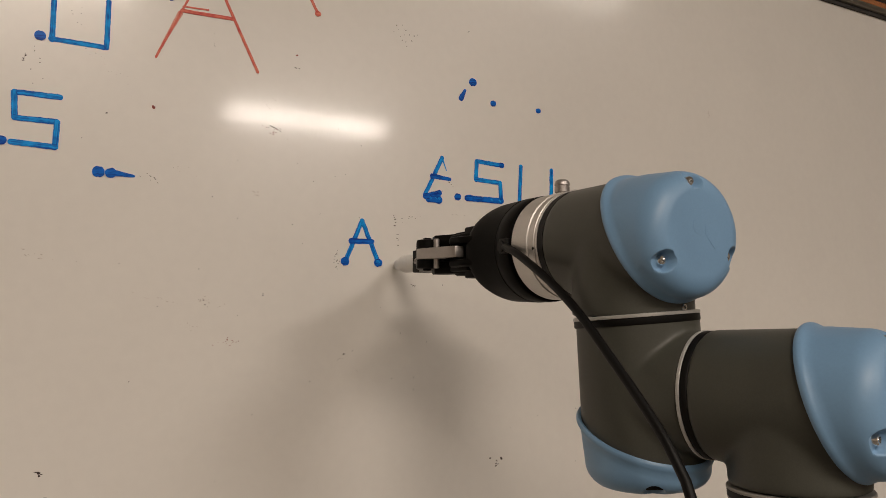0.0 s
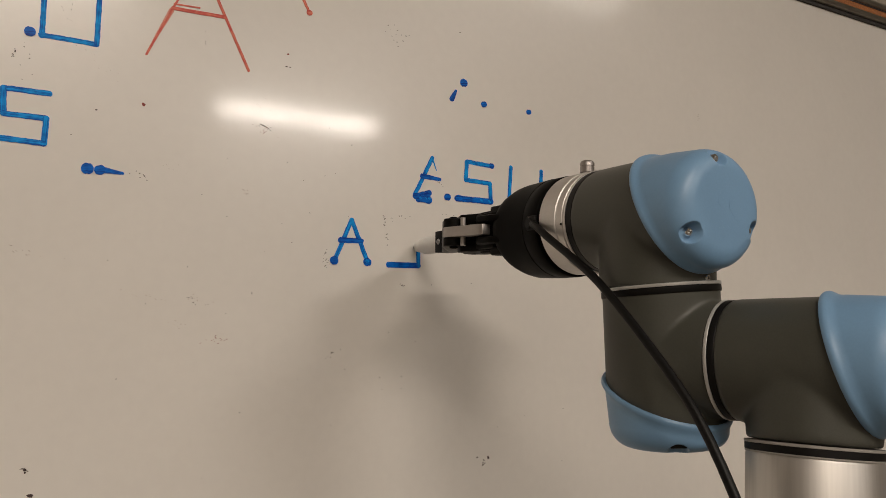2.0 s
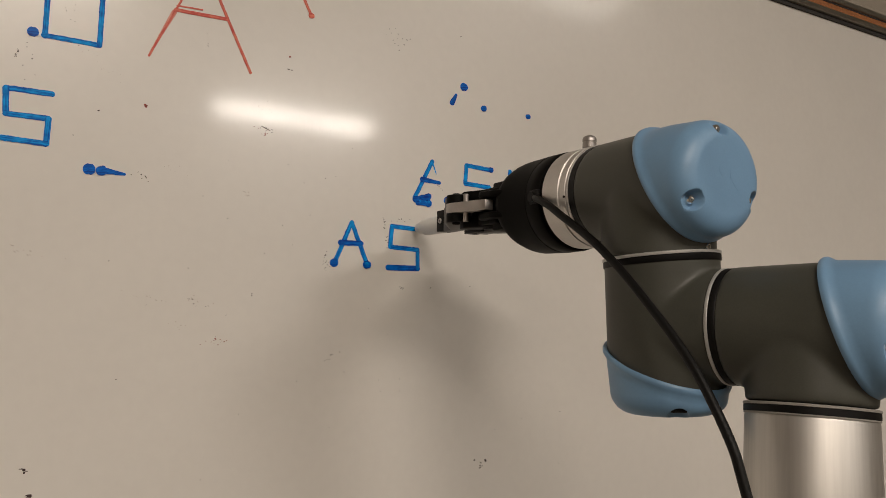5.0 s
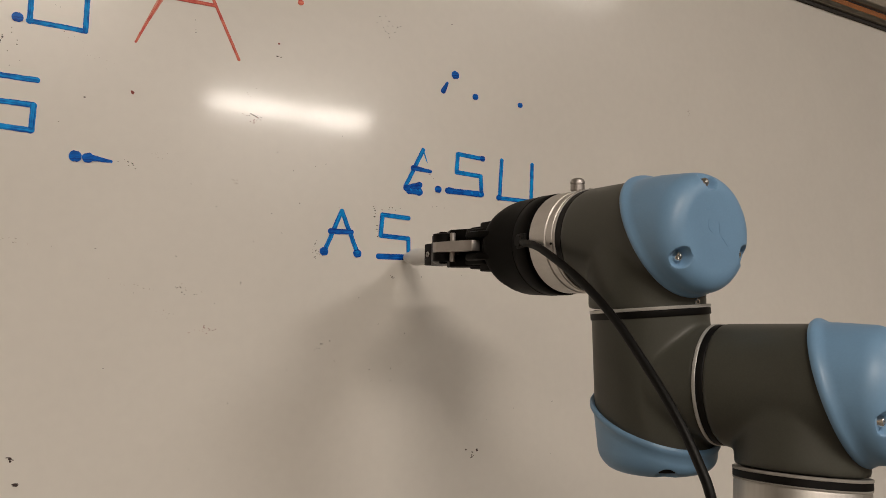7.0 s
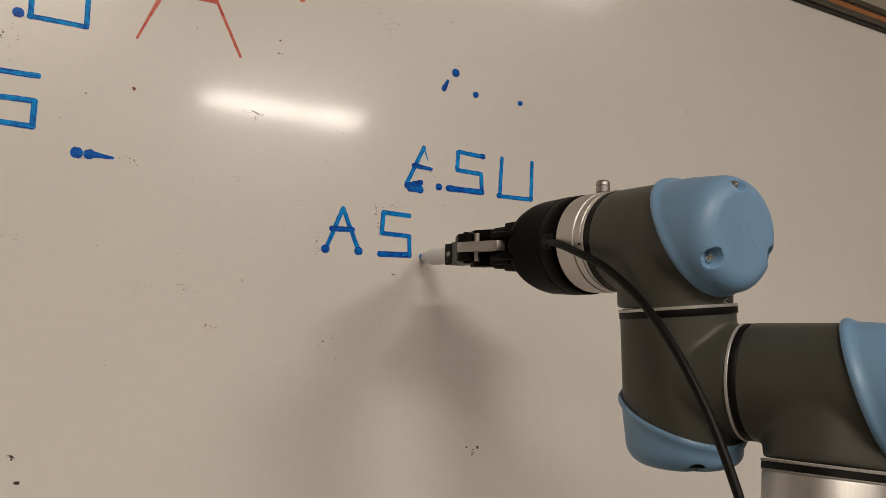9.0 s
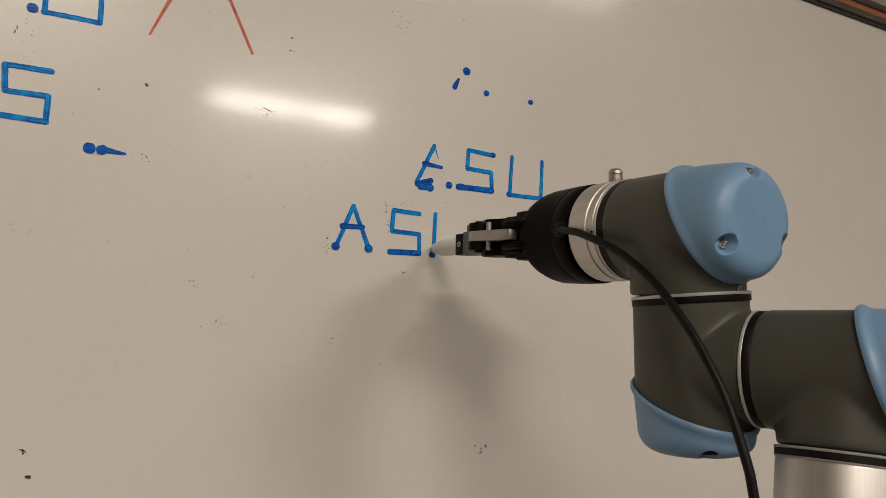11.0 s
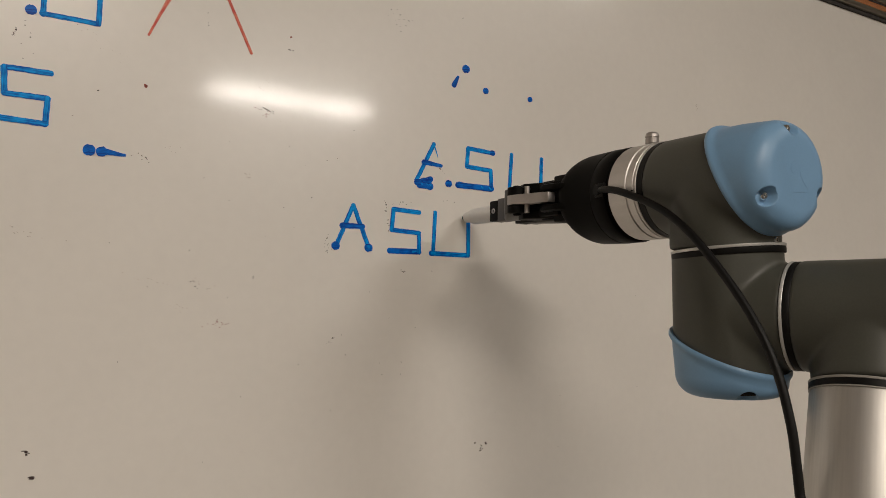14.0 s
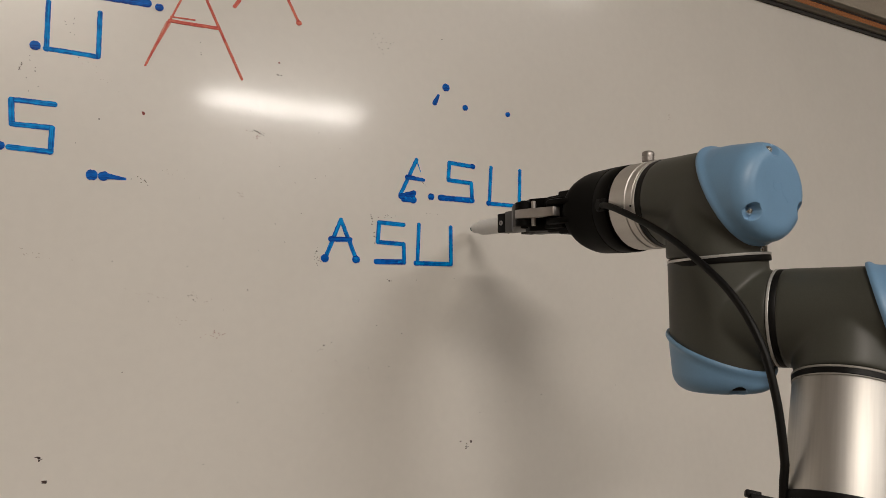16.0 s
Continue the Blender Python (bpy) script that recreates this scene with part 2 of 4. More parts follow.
def pipe(points, radius, steps=14, sub=10):
    """A round cable through points."""
    P = [Vector(p) for p in points]
    P = [2 * P[0] - P[1]] + P + [2 * P[-1] - P[-2]]
    line = []
    for k in range(1, len(P) - 2):
        for s in range(sub):
            t = s / sub
            a, b, c, d = P[k - 1:k + 3]
            line.append(0.5 * (2 * b + (c - a) * t + (2 * a - 5 * b + 4 * c - d) * t * t + (3 * b - a - 3 * c + d) * t ** 3))
    line.append(P[-2])
    bm = bmesh.new()
    rings, side = [], Vector((1, 0, 0.3))
    for k, p in enumerate(line):
        w = (line[min(k + 1, len(line) - 1)] - line[max(k - 1, 0)]).normalized()
        side = (side - side.dot(w) * w).normalized()
        up = w.cross(side)
        rings.append([bm.verts.new(p + radius * (math.cos(2 * math.pi * j / steps) * side + math.sin(2 * math.pi * j / steps) * up)) for j in range(steps)])
    for a, b in zip(rings, rings[1:]):
        for j in range(steps):
            bm.faces.new((a[j], a[(j + 1) % steps], b[(j + 1) % steps], b[j]))
    bm.faces.new(rings[0])
    bm.faces.new(rings[-1])
    return bm


# ---- the room ----
def build_room():
    x0, x1, y0 = -3.2, 5.0, -6.5
    tagged(put("floor", block(x0, y0, -0.1, x1, 0.12, 0.0), M_FLOOR, smooth=0), "worn grey-brown vinyl classroom floor", "floor", kind="structure")
    tagged(put("ceiling", block(x0, y0, CEILING, x1, 0.12, CEILING + 0.1), M_CEILING, smooth=0), "white mineral-fibre tiled classroom ceiling", "ceiling", kind="structure")
    tagged(put("wall_north", block(x0, 0.022, 0.0, x1, 0.12, CEILING), M_WALL, smooth=0), "beige painted wall behind the whiteboard", "wall", kind="structure")
    tagged(put("wall_south", block(x0, y0 - 0.1, 0.0, x1, y0, CEILING), M_WALL, smooth=0), "beige painted wall at the room's far end", "wall", kind="structure")
    tagged(put("wall_west", block(x0 - 0.1, y0, 0.0, x0, 0.12, CEILING), M_WALL, smooth=0), "beige painted side wall", "wall", kind="structure")
    tagged(put("wall_east", block(x1, y0, 0.0, x1 + 0.1, 0.12, CEILING), M_WALL, smooth=0), "beige painted side wall", "wall", kind="structure")


def build_board():
    board = tagged(new("whiteboard"), "large glossy whiteboard with an aluminium and cork top rail", "whiteboard")
    part("panel", block(-2.4, 0.0, 0.85, 3.2, 0.02, 1.915), M_BOARD, board, "glossy white enamel writing surface", smooth=0)
    rail = part("top_rail", join(block(-2.4, -0.010, 1.9150, 3.2, 0.021, 1.9250, 0.002), block(-2.4, -0.010, 1.9395, 3.2, 0.021, 1.9500, 0.002)), M_RAIL, board, "brushed aluminium top rail")
    part("cork_strip", block(-2.4, -0.006, 1.9250, 3.2, 0.020, 1.9370), M_CORK, rail, "brown cork strip set in the rail")
    part("dark_groove", block(-2.4, -0.007, 1.9370, 3.2, 0.020, 1.9395), M_RAIL_DARK, rail, "dark groove above the cork")
    # thin dark strip along the rail's lower edge
    part("lower_seal", block(-2.4, -0.004, 1.9085, 3.2, 0.0, 1.9150), M_RAIL_DARK, rail, "dark strip under the rail")
    part("bottom_rail", block(-2.4, -0.03, 0.82, 3.2, 0.02, 0.85, 0.002), M_RAIL, board, "aluminium pen tray")


def build_ceiling_lights():
    first = None
    for lx, ly, _, _ in LAMP_PLACES:
        m = pose(lx, ly, CEILING)
        if first is None:
            first = tagged(new("ceiling_light"), "white recessed fluorescent ceiling light, switched on", "ceiling light", "ceiling lights")
            first.matrix_basis = m
            part("diffuser", block(-0.62, -0.16, -0.022, 0.62, 0.16, -0.006, 0.003), M_TUBE_LIGHT, first, "glowing white diffuser")
            part("frame", join(block(-0.72, -0.22, -0.03, 0.72, -0.175, 0, 0.003), block(-0.72, 0.175, -0.03, 0.72, 0.22, 0, 0.003), block(-0.72, -0.175, -0.03, -0.68, 0.175, 0, 0.003), block(0.68, -0.175, -0.03, 0.72, 0.175, 0, 0.003)), M_LAMP_TRIM, first)
        else:
            copy_thing(first, m)


# ---- the robot arm ----
R = 0.038
RC, RF = 0.0372, 0.0350            # cross joint and forearm, a little slimmer
D4, D5, D4_SEAL = 0.0922, 0.0960, 0.0447


def t_housing(face, stub, stub_r=0.038, high=0.0, low=-0.037, r=R, skew=0.0):
    """A tee of two equal cylinders, melted into one another: the main one along +y to `face`, the stub down -z."""
    main = turned([(r, low - 0.007), (r, face)], 96, "Y")
    down = turned([(stub_r, -stub), (stub_r, 0.0)], 96, "Z")
    bm = join(main, down)
    me = bpy.data.meshes.new("tee")
    bm.to_mesh(me)
    bm.free()
    ob = new("tee", me)
    mod = ob.modifiers.new("melt", "REMESH")
    mod.mode, mod.voxel_size = "VOXEL", 0.0013
    sm = ob.modifiers.new("soften", "SMOOTH")
    sm.factor, sm.iterations = 0.5, 26
    dg = bpy.context.evaluated_depsgraph_get()
    done = bpy.data.meshes.new_from_object(ob.evaluated_get(dg))
    bpy.data.objects.remove(ob)
    out = bmesh.new()
    out.from_mesh(done)
    bpy.data.meshes.remove(done)
    ca, sa = math.cos(radians(skew)), math.sin(radians(skew))
    for v in out.verts:   # drawn in where the cap goes over it
        lip = (high + low) / 2 + (high - low) / 2 * (sa * v.co.x + ca * v.co.z) / r
        if v.co.y < lip - 0.005 and math.hypot(v.co.x, v.co.z) < r * 1.03:
            v.co.x *= 0.86
            v.co.z *= 0.86
    return out


POCKETS = (math.pi / 2, math.pi / 2 + 2 * math.pi / 3, math.pi / 2 - 2 * math.pi / 3)


def cap_mesh(high, low, back, bow=0.0, rc=R, roll=0.0):
    """The blue end cap: a slanting lip, a tapering rounded drum and a flat back with three screw pockets."""
    steps = 320

    def lip_at(a):
        return (high + low) / 2 + (high - low) / 2 * math.sin(a) - bow * math.cos(a) ** 2

    rows = []
    for r, dy in ((rc + 0.0002, 0.0), (rc + 0.0021, 0.0008), (rc + 0.0030, -0.0005), (rc + 0.0031, -0.0020), (rc + 0.0022, -0.0038), (rc + 0.0011, -0.0054), (rc + 0.0006, -0.0085)):
        rows.append([(r, lip_at(2 * math.pi * k / steps) + dy) for k in range(steps)])
    for s in range(1, 15):
        row = []
        for k in range(steps):
            y0 = lip_at(2 * math.pi * k / steps) - 0.0085
            end = min(back + 0.0150, y0 - 0.0005)
            y = y0 + (end - y0) * s / 14
            row.append((rc + 0.0006 - 0.075 * max(0.0, min(-0.022, y0) - y), y))
        rows.append(row)
    last = rows[-1]
    for s in range(1, 19):
        q = s / 18 * math.pi / 2
        rows.append([(r - 0.0135 * (1 - math.cos(q)), y - (y - back) * math.sin(q)) for r, y in last])
    inner = rows[-1]
    for f in (0.97, 0.94, 0.91, 0.88, 0.85, 0.82, 0.79, 0.76, 0.72, 0.66, 0.55, 0.4, 0.1):
        rows.append([(r * f, back) for r, y in inner])
    bm = bmesh.new()
    verts = []
    for row in rows:
        ring = []
        for k, (r, y) in enumerate(row):
            a = 2 * math.pi * k / steps
            p = Vector((r * math.cos(a), y, r * math.sin(a)))
            for pa in (q + roll for q in POCKETS):
                d = math.hypot(p.x - 0.0315 * math.cos(pa), p.z - 0.0315 * math.sin(pa))
                deep = back + 0.0080
                if d < 0.0068 and p.y < deep:
                    w = min(1.0, (0.0068 - d) / 0.0024)
                    p.y += (deep - p.y) * w * w * (3 - 2 * w)
            ring.append(bm.verts.new(p))
        verts.append(ring)
    for a, b in zip(verts, verts[1:]):
        for k in range(steps):
            bm.faces.new((a[k], a[(k + 1) % steps], b[(k + 1) % steps], b[k]))
    bm.faces.new(verts[-1])
    return bm


def screw_mesh(r=0.0030):
    """A socket-head screw along -y."""
    return turned([(r, 0.004), (r, 0.0), (r * 0.86, -0.0007), (r * 0.55, -0.0007), (r * 0.50, 0.0012), (r * 0.05, 0.0013)], 24, "Y")


def dress(housing, high, low, back, cap_label, skew=0.0, bow=0.0, rc=R, roll=0.0):
    """Cap, screws, seals and rings on a housing."""
    cap = part("end_cap", cap_mesh(high, low, back, bow, rc, roll), M_BLUE, housing, cap_label, smooth=35, m=pose(0, 0, 0, 0, skew, 0))
    for a in (q + roll for q in POCKETS):
        r = 0.0300
        part("cap_screw", screw_mesh(0.0029), M_SCREW, housing, "bright socket-head screw", m=pose(0, 0, 0, 0, skew, 0) @ pose(r * math.cos(a), back + 0.0058, r * math.sin(a)))
    return cap


def raised_marks(cap, back):
    """Worn raised lettering on the cap's back that cannot be read, as bars."""
    y0, y1 = -0.05712, -0.0565
    bars = join(block(-0.012, y0, 0.0126, 0.012, y1, 0.0130), block(-0.012, y0, -0.0130, 0.012, y1, -0.0126), block(-0.003, y0, 0.0050, 0.004, y1, 0.0054),
                block(0.0036, y0, -0.002, 0.0040, y1, 0.0050), block(-0.009, y0, -0.0094, -0.003, y1, -0.0090), moved(block(-0.0002, y0, -0.004, 0.0002, y1, 0.004), pose(0.0078, 0, -0.0070, 0, -40, 0)))
    ring = turned([(0.0046, y0), (0.0050, y0), (0.0050, y1), (0.0046, y1)], 40, "Y", False)
    bars = join(bars, moved(ring, pose(-0.001, 0, 0.0035)))
    moved(bars, pose(0, back + 0.057, 0))
    part("raised_mark", bars, M_BLUE, cap, "raised moulded mark", smooth=0)


def seal(parent, m, r=0.038):
    part("seal_ring", turned([(r - 0.004, -0.0022), (r + 0.0009, -0.0022), (r + 0.0011, -0.0019), (r + 0.0011, -0.0004), (r + 0.0007, -0.0001), (r - 0.004, -0.0001)], 80, "Z"), M_SEAL, parent, "pale grey seal ring", m=m)
    part("rubber_band", turned([(r - 0.004, -0.0066), (r + 0.0005, -0.0066), (r + 0.0008, -0.0062), (r + 0.0008, -0.0026), (r + 0.0004, -0.0022), (r - 0.004, -0.0022)], 80, "Z"), M_RUBBER, parent, "black rubber band", m=m)


def wrist_turn(x, swing=None):
    """How the upright joint stands on the tool joint when the wrist has gone x along the board."""
    return pose(0, 0, 0, -1.87 + 10.0 * (x - 0.02)) @ pose(0, 0, 0, 0, -1.13 + 7.7 * (x - 0.02), 0) @ pose(0, 0, 0, 0, 0, -73.6 + 48.0 * x if swing is None else swing)


def build_arm():
    arm = tagged(new("robot_arm"), "grey industrial robot arm with light blue joint caps", "robot arm")
    arm.matrix_basis = pose(*WRIST, PITCH)
    # last joint: carries the tool
    c = part("tool_joint_housing", t_housing(0.0458, 0.0495, 0.038, 0.0005, -0.037, R, -4.0), M_GREY, arm, "dark grey painted joint housing", smooth=60)
    raised_marks(dress(c, 0.0005, -0.037, -0.057, "light blue plastic end cap", -4.0, 0.006), -0.057)
    part("front_gap", turned([(R - 0.003, 0.0445), (R - 0.0002, 0.0445), (R - 0.0002, 0.0508), (R - 0.003, 0.0500)], 80, "Y"), M_RUBBER, c, "black joint gap")
    part("tool_flange", turned([(R - 0.006, 0.0505), (R + 0.0002, 0.0505), (R + 0.0005, 0.0508), (R + 0.0005, 0.0522), (R + 0.0001, 0.0526), (R - 0.0004, 0.0529), (R - 0.0004, 0.0537), (R + 0.0003, 0.0541), (R + 0.0003, 0.0604), (R - 0.0004, 0.0608), (R - 0.0004, 0.0614), (R + 0.0006, 0.0620), (R + 0.0006, 0.0802), (R + 0.0001, 0.0808), (R - 0.006, 0.0810)], 96, "Y"), M_ALU, c, "bare turned aluminium tool flange", smooth=30)
    part("flange_pin_hole", turned([(0.0009, -0.0004), (0.0009, 0.0004), (0.0002, 0.0005)], 16, "X"), M_RUBBER, c, "small dark pin hole", m=pose(-R - 0.0002, 0.0545, -0.0040))
    part("tool_connector", turned([(0.0046, 0.034), (0.0046, 0.0398), (0.0054, 0.0402), (0.0054, 0.0440), (0.0050, 0.0443), (0.0050, 0.0450), (0.0055, 0.0453), (0.0054, 0.0472), (0.0047, 0.0486), (0.0034, 0.0494), (0.001, 0.0495)], 32, "Z"), M_STEEL, c, "silver round tool connector", m=pose(-0.001, 0.0700, -0.0008))
    part("connector_screw", moved(screw_mesh(0.0018), pose(0, 0, 0, -90)), M_STEEL, c, "small screw", m=pose(0.002, 0.0580, R + 0.0012))
    for a in (-1.42, -0.35):
        part("stub_screw", screw_mesh(0.0021), M_SCREW, c, "small socket screw", m=pose((R + 0.0003) * math.cos(a), (R + 0.0003) * math.sin(a), -0.0432, 0, 0, math.degrees(a) + 90))
    seal(c, wrist_turn(0.02, 0.0) @ pose(0, 0, -D5 / 2 + 0.0004, -2.0, -2.0, 0))
    # second joint: upright, its stub along the cross axis
    b = part("upright_joint_housing", t_housing(0.0474, 0.0452, 0.0362, -0.0085, -0.040, R, -14.0), M_GREY, arm, "dark grey painted joint housing", smooth=60)
    dress(b, -0.0085, -0.040, -0.0570, "light blue plastic end cap", -14.0, roll=radians(-23))
    part("cap_slot", block(-0.0050, -0.0530, 0.0290, 0.0050, -0.0505, 0.0343, 0.0005), M_RUBBER, b, "dark slot in the cap's edge", m=pose(0, 0, 0, 0, 129, 0))
    seal(b, pose(0, 0, -D4_SEAL + 0.0005), 0.0360)
    # third joint: along the cross axis, its stub down to the forearm
    a = part("cross_joint_housing", t_housing(0.0428, 0.0455, RF, -0.0108, -0.0332, RC), M_GREY, arm, "dark grey painted joint housing", smooth=60)
    raised_marks(dress(a, -0.0108, -0.0332, -0.0538, "light blue plastic end cap", rc=RC), -0.0538)
    part("stub_screw", screw_mesh(0.0022), M_STEEL, a, "small socket screw", m=pose(0.0253, -0.0250, -0.0415, 0, 0, 45))
    # forearm
    f = RF
    tube = part("forearm_tube", turned([(0.028, -0.38), (f + 0.0030, -0.38), (f + 0.0026, -0.30), (f + 0.0016, -0.15), (f + 0.0002, -0.0540), (f - 0.0003, -0.0526), (0.028, -0.0526)], 96, "Z"), M_TUBE, arm, "brushed aluminium forearm tube", smooth=30)
    part("upper_seal", turned([(0.028, -0.0476), (f + 0.0008, -0.0476), (f + 0.0010, -0.0474), (f + 0.0010, -0.0464), (f + 0.0006, -0.0460), (0.028, -0.0460)], 80, "Z"), M_SEAL_GREY, tube, "pale grey seal ring")
    part("rubber_band", turned([(0.028, -0.0516), (f + 0.0004, -0.0516), (f + 0.0007, -0.0513), (f + 0.0007, -0.0479), (f + 0.0004, -0.0476), (0.028, -0.0476)], 80, "Z"), M_RUBBER, tube, "black rubber band")
    part("lower_seal", turned([(0.028, -0.0526), (f + 0.0005, -0.0526), (f + 0.0006, -0.0524), (f + 0.0006, -0.0518), (f + 0.0003, -0.0516), (0.028, -0.0516)], 80, "Z"), M_SEAL_GREY, tube, "pale grey seal ring")
    part("cable_strap", turned([(f, -0.1340), (f + 0.0024, -0.1340), (f + 0.0028, -0.1333), (f + 0.0028, -0.1290), (f + 0.0022, -0.1283), (f, -0.1283)], 80, "Z"), M_RUBBER, tube, "black cable strap round the tube")
    part("strap_clip", join(block(-0.057, -0.005, -0.1420, -0.036, 0.005, -0.1345, 0.001), block(-0.060, -0.004, -0.1370, -0.050, 0.004, -0.1325, 0.001)), M_RUBBER, tube, "black strap clip", m=pose(0, 0, 0, 0, 0, -66))
    return arm, b, a, tube


def build_gripper():
    g = tagged(new("gripper"), "black two-finger parallel gripper with steel links holding a marker", "gripper")
    g.matrix_basis = pose(*WRIST, GRIP_PITCH)
    body = turned([(0.030, 0.0809), (0.0366, 0.0811), (0.0366, 0.0845), (0.0388, 0.0849), (0.0396, 0.0860), (0.0397, 0.0998), (0.0395, 0.1001), (0.0395, 0.1004), (0.0399, 0.1007), (0.0399, 0.1265), (0.0395, 0.1303), (0.0382, 0.1342), (0.0356, 0.1378), (0.0322, 0.1402), (0.0285, 0.1418), (0.0225, 0.1432), (0.0210, 0.1470), (0.010, 0.1480)], 80, "Y")
    for v in body.verts:
        if v.co.y > 0.120:
            k = min(1, (v.co.y - 0.120) / 0.020)
            v.co.z *= 1 - 0.06 * k
            v.co.x *= 1 + 0.22 * k
    body = part("body", body, M_BLACK, g, "rounded black gripper body")
    part("coupling_seam", turned([(0.0380, 0.0999), (0.03955, 0.0999), (0.03955, 0.1006), (0.0380, 0.1006)], 80, "Y"), M_RUBBER, body, "thin coupling seam")
    part("cable_gland", turned([(0.0044, -0.004), (0.0044, 0.001), (0.0040, 0.002), (0.0034, 0.002)], 24, "X"), M_RUBBER, body, "black cable entry", m=pose(-0.0390, 0.0915, 0.0005, 0, 180, 0))
    part("cable_notch", block(-0.0400, 0.0842, -0.0052, -0.0360, 0.0950, 0.0062, 0.0012), M_RUBBER, body, "dark cable notch")
    for side in (-1, 1):
        s = Matrix.Diagonal((side * -1, 1, 1, 1))
        def piece(name, bm, mat, label=""):
            moved(bm, s)
            return part(name, bm, mat, g, label)
        plate = [(-0.020, 0.126), (-0.042, 0.128), (-0.048, 0.138), (-0.0495, 0.152), (-0.046, 0.159), (-0.040, 0.161), (-0.020, 0.160)]
        piece("knuckle_mount", join(prism(plate, -0.0118, -0.0060, 0.0022), prism(plate, 0.0060, 0.0118, 0.0022)), M_BLACK, "black knuckle plates")
        piece("outer_link", prism([(-0.042, 0.142), (-0.0500, 0.142), (-0.0530, 0.150), (-0.0605, 0.174), (-0.0620, 0.180), (-0.0618, 0.186), (-0.0590, 0.1895), (-0.053, 0.188), (-0.050, 0.174)], -0.0044, 0.0044, 0.0006), M_STEEL, "bare steel outer link")
        rod = [(-0.008, 0.145), (-0.030, 0.143), (-0.047, 0.182), (-0.042, 0.196), (-0.030, 0.190)]
        piece("inner_link", join(prism(rod, -0.0160, -0.0060, 0.001), prism(rod, 0.0060, 0.0160, 0.001)), M_BLACK, "black inner link")
        piece("knuckle", join(moved(turned([(0.0080, -0.0118), (0.0088, -0.0112), (0.0088, -0.0049), (0.0080, -0.0049)], 32, "Z"), pose(-0.0535, 0.1825, 0)), moved(turned([(0.0080, 0.0049), (0.0088, 0.0049), (0.0088, 0.0112), (0.0080, 0.0118)], 32, "Z"), pose(-0.0535, 0.1825, 0)), prism([(-0.050, 0.176), (-0.050, 0.189), (-0.046, 0.206), (-0.034, 0.200), (-0.040, 0.182)], -0.0114, 0.0114, 0.0015)), M_BLACK, "black finger knuckle")
        for z in (-1, 1):
            piece("pivot_pin", moved(turned([(0.0024, -0.011), (0.0024, 0.0002), (0.0018, 0.0006)], 20, "Z"), pose(-0.0515, 0.1700, 0) @ pose(0, 0, 0.0114 * z, 0 if z > 0 else 180)), M_STEEL, "steel pivot pin")
            piece("knuckle_bolt", moved(turned([(0.0036, -0.001), (0.0036, 0.0010), (0.0026, 0.0014), (0.0012, 0.0006)], 18, "Z"), pose(-0.0535, 0.1825, 0) @ pose(0, 0, 0.0122 * z, 0 if z > 0 else 180)), M_BLACK, "black bolt head")
        piece("finger", prism([(-0.0520, 0.1915), (-0.0570, 0.1925), (-0.0560, 0.1985), (-0.0330, 0.2320), (-0.0250, 0.2420), (-0.0250, 0.2560), (-0.013, 0.2560), (-0.013, 0.218), (-0.032, 0.188)], -0.0116, 0.0116, 0.0012), M_FINGER, "dark grey aluminium finger")
        piece("fingertip", block(-0.0235, 0.2500, -0.0105, -0.0125, 0.2725, 0.0105, 0.0010), M_BLACK, "black fingertip block")
        piece("fingertip_pad", block(-0.0125, 0.240, -0.0105, -0.0085, 0.2720, 0.0105, 0.0008), M_RUBBER, "rubber fingertip pad")
        piece("fingertip_screw", moved(screw_mesh(0.0028), pose(-0.0238, 0.2650, 0.0, 0, 0, -90)), M_STEEL, "steel fingertip screw")
    # last block is an added filler that blocks light leaking through the gripper's shadow
    part("link_carrier", join(block(-0.041, 0.140, -0.0150, 0.041, 0.168, 0.0150, 0.002), block(-0.040, 0.160, -0.0105, 0.040, 0.180, 0.0105, 0.002), block(-0.036, 0.132, -0.0205, 0.050, 0.1525, 0.0205, 0.0018), block(-0.034, 0.150, -0.0178, 0.048, 0.1720, 0.0178, 0.0018), block(-0.034, 0.168, -0.0108, 0.034, 0.2205, 0.0108, 0.0018)), M_BLACK, g, "black stepped carrier between the links, with an added shadow filler")
    return g


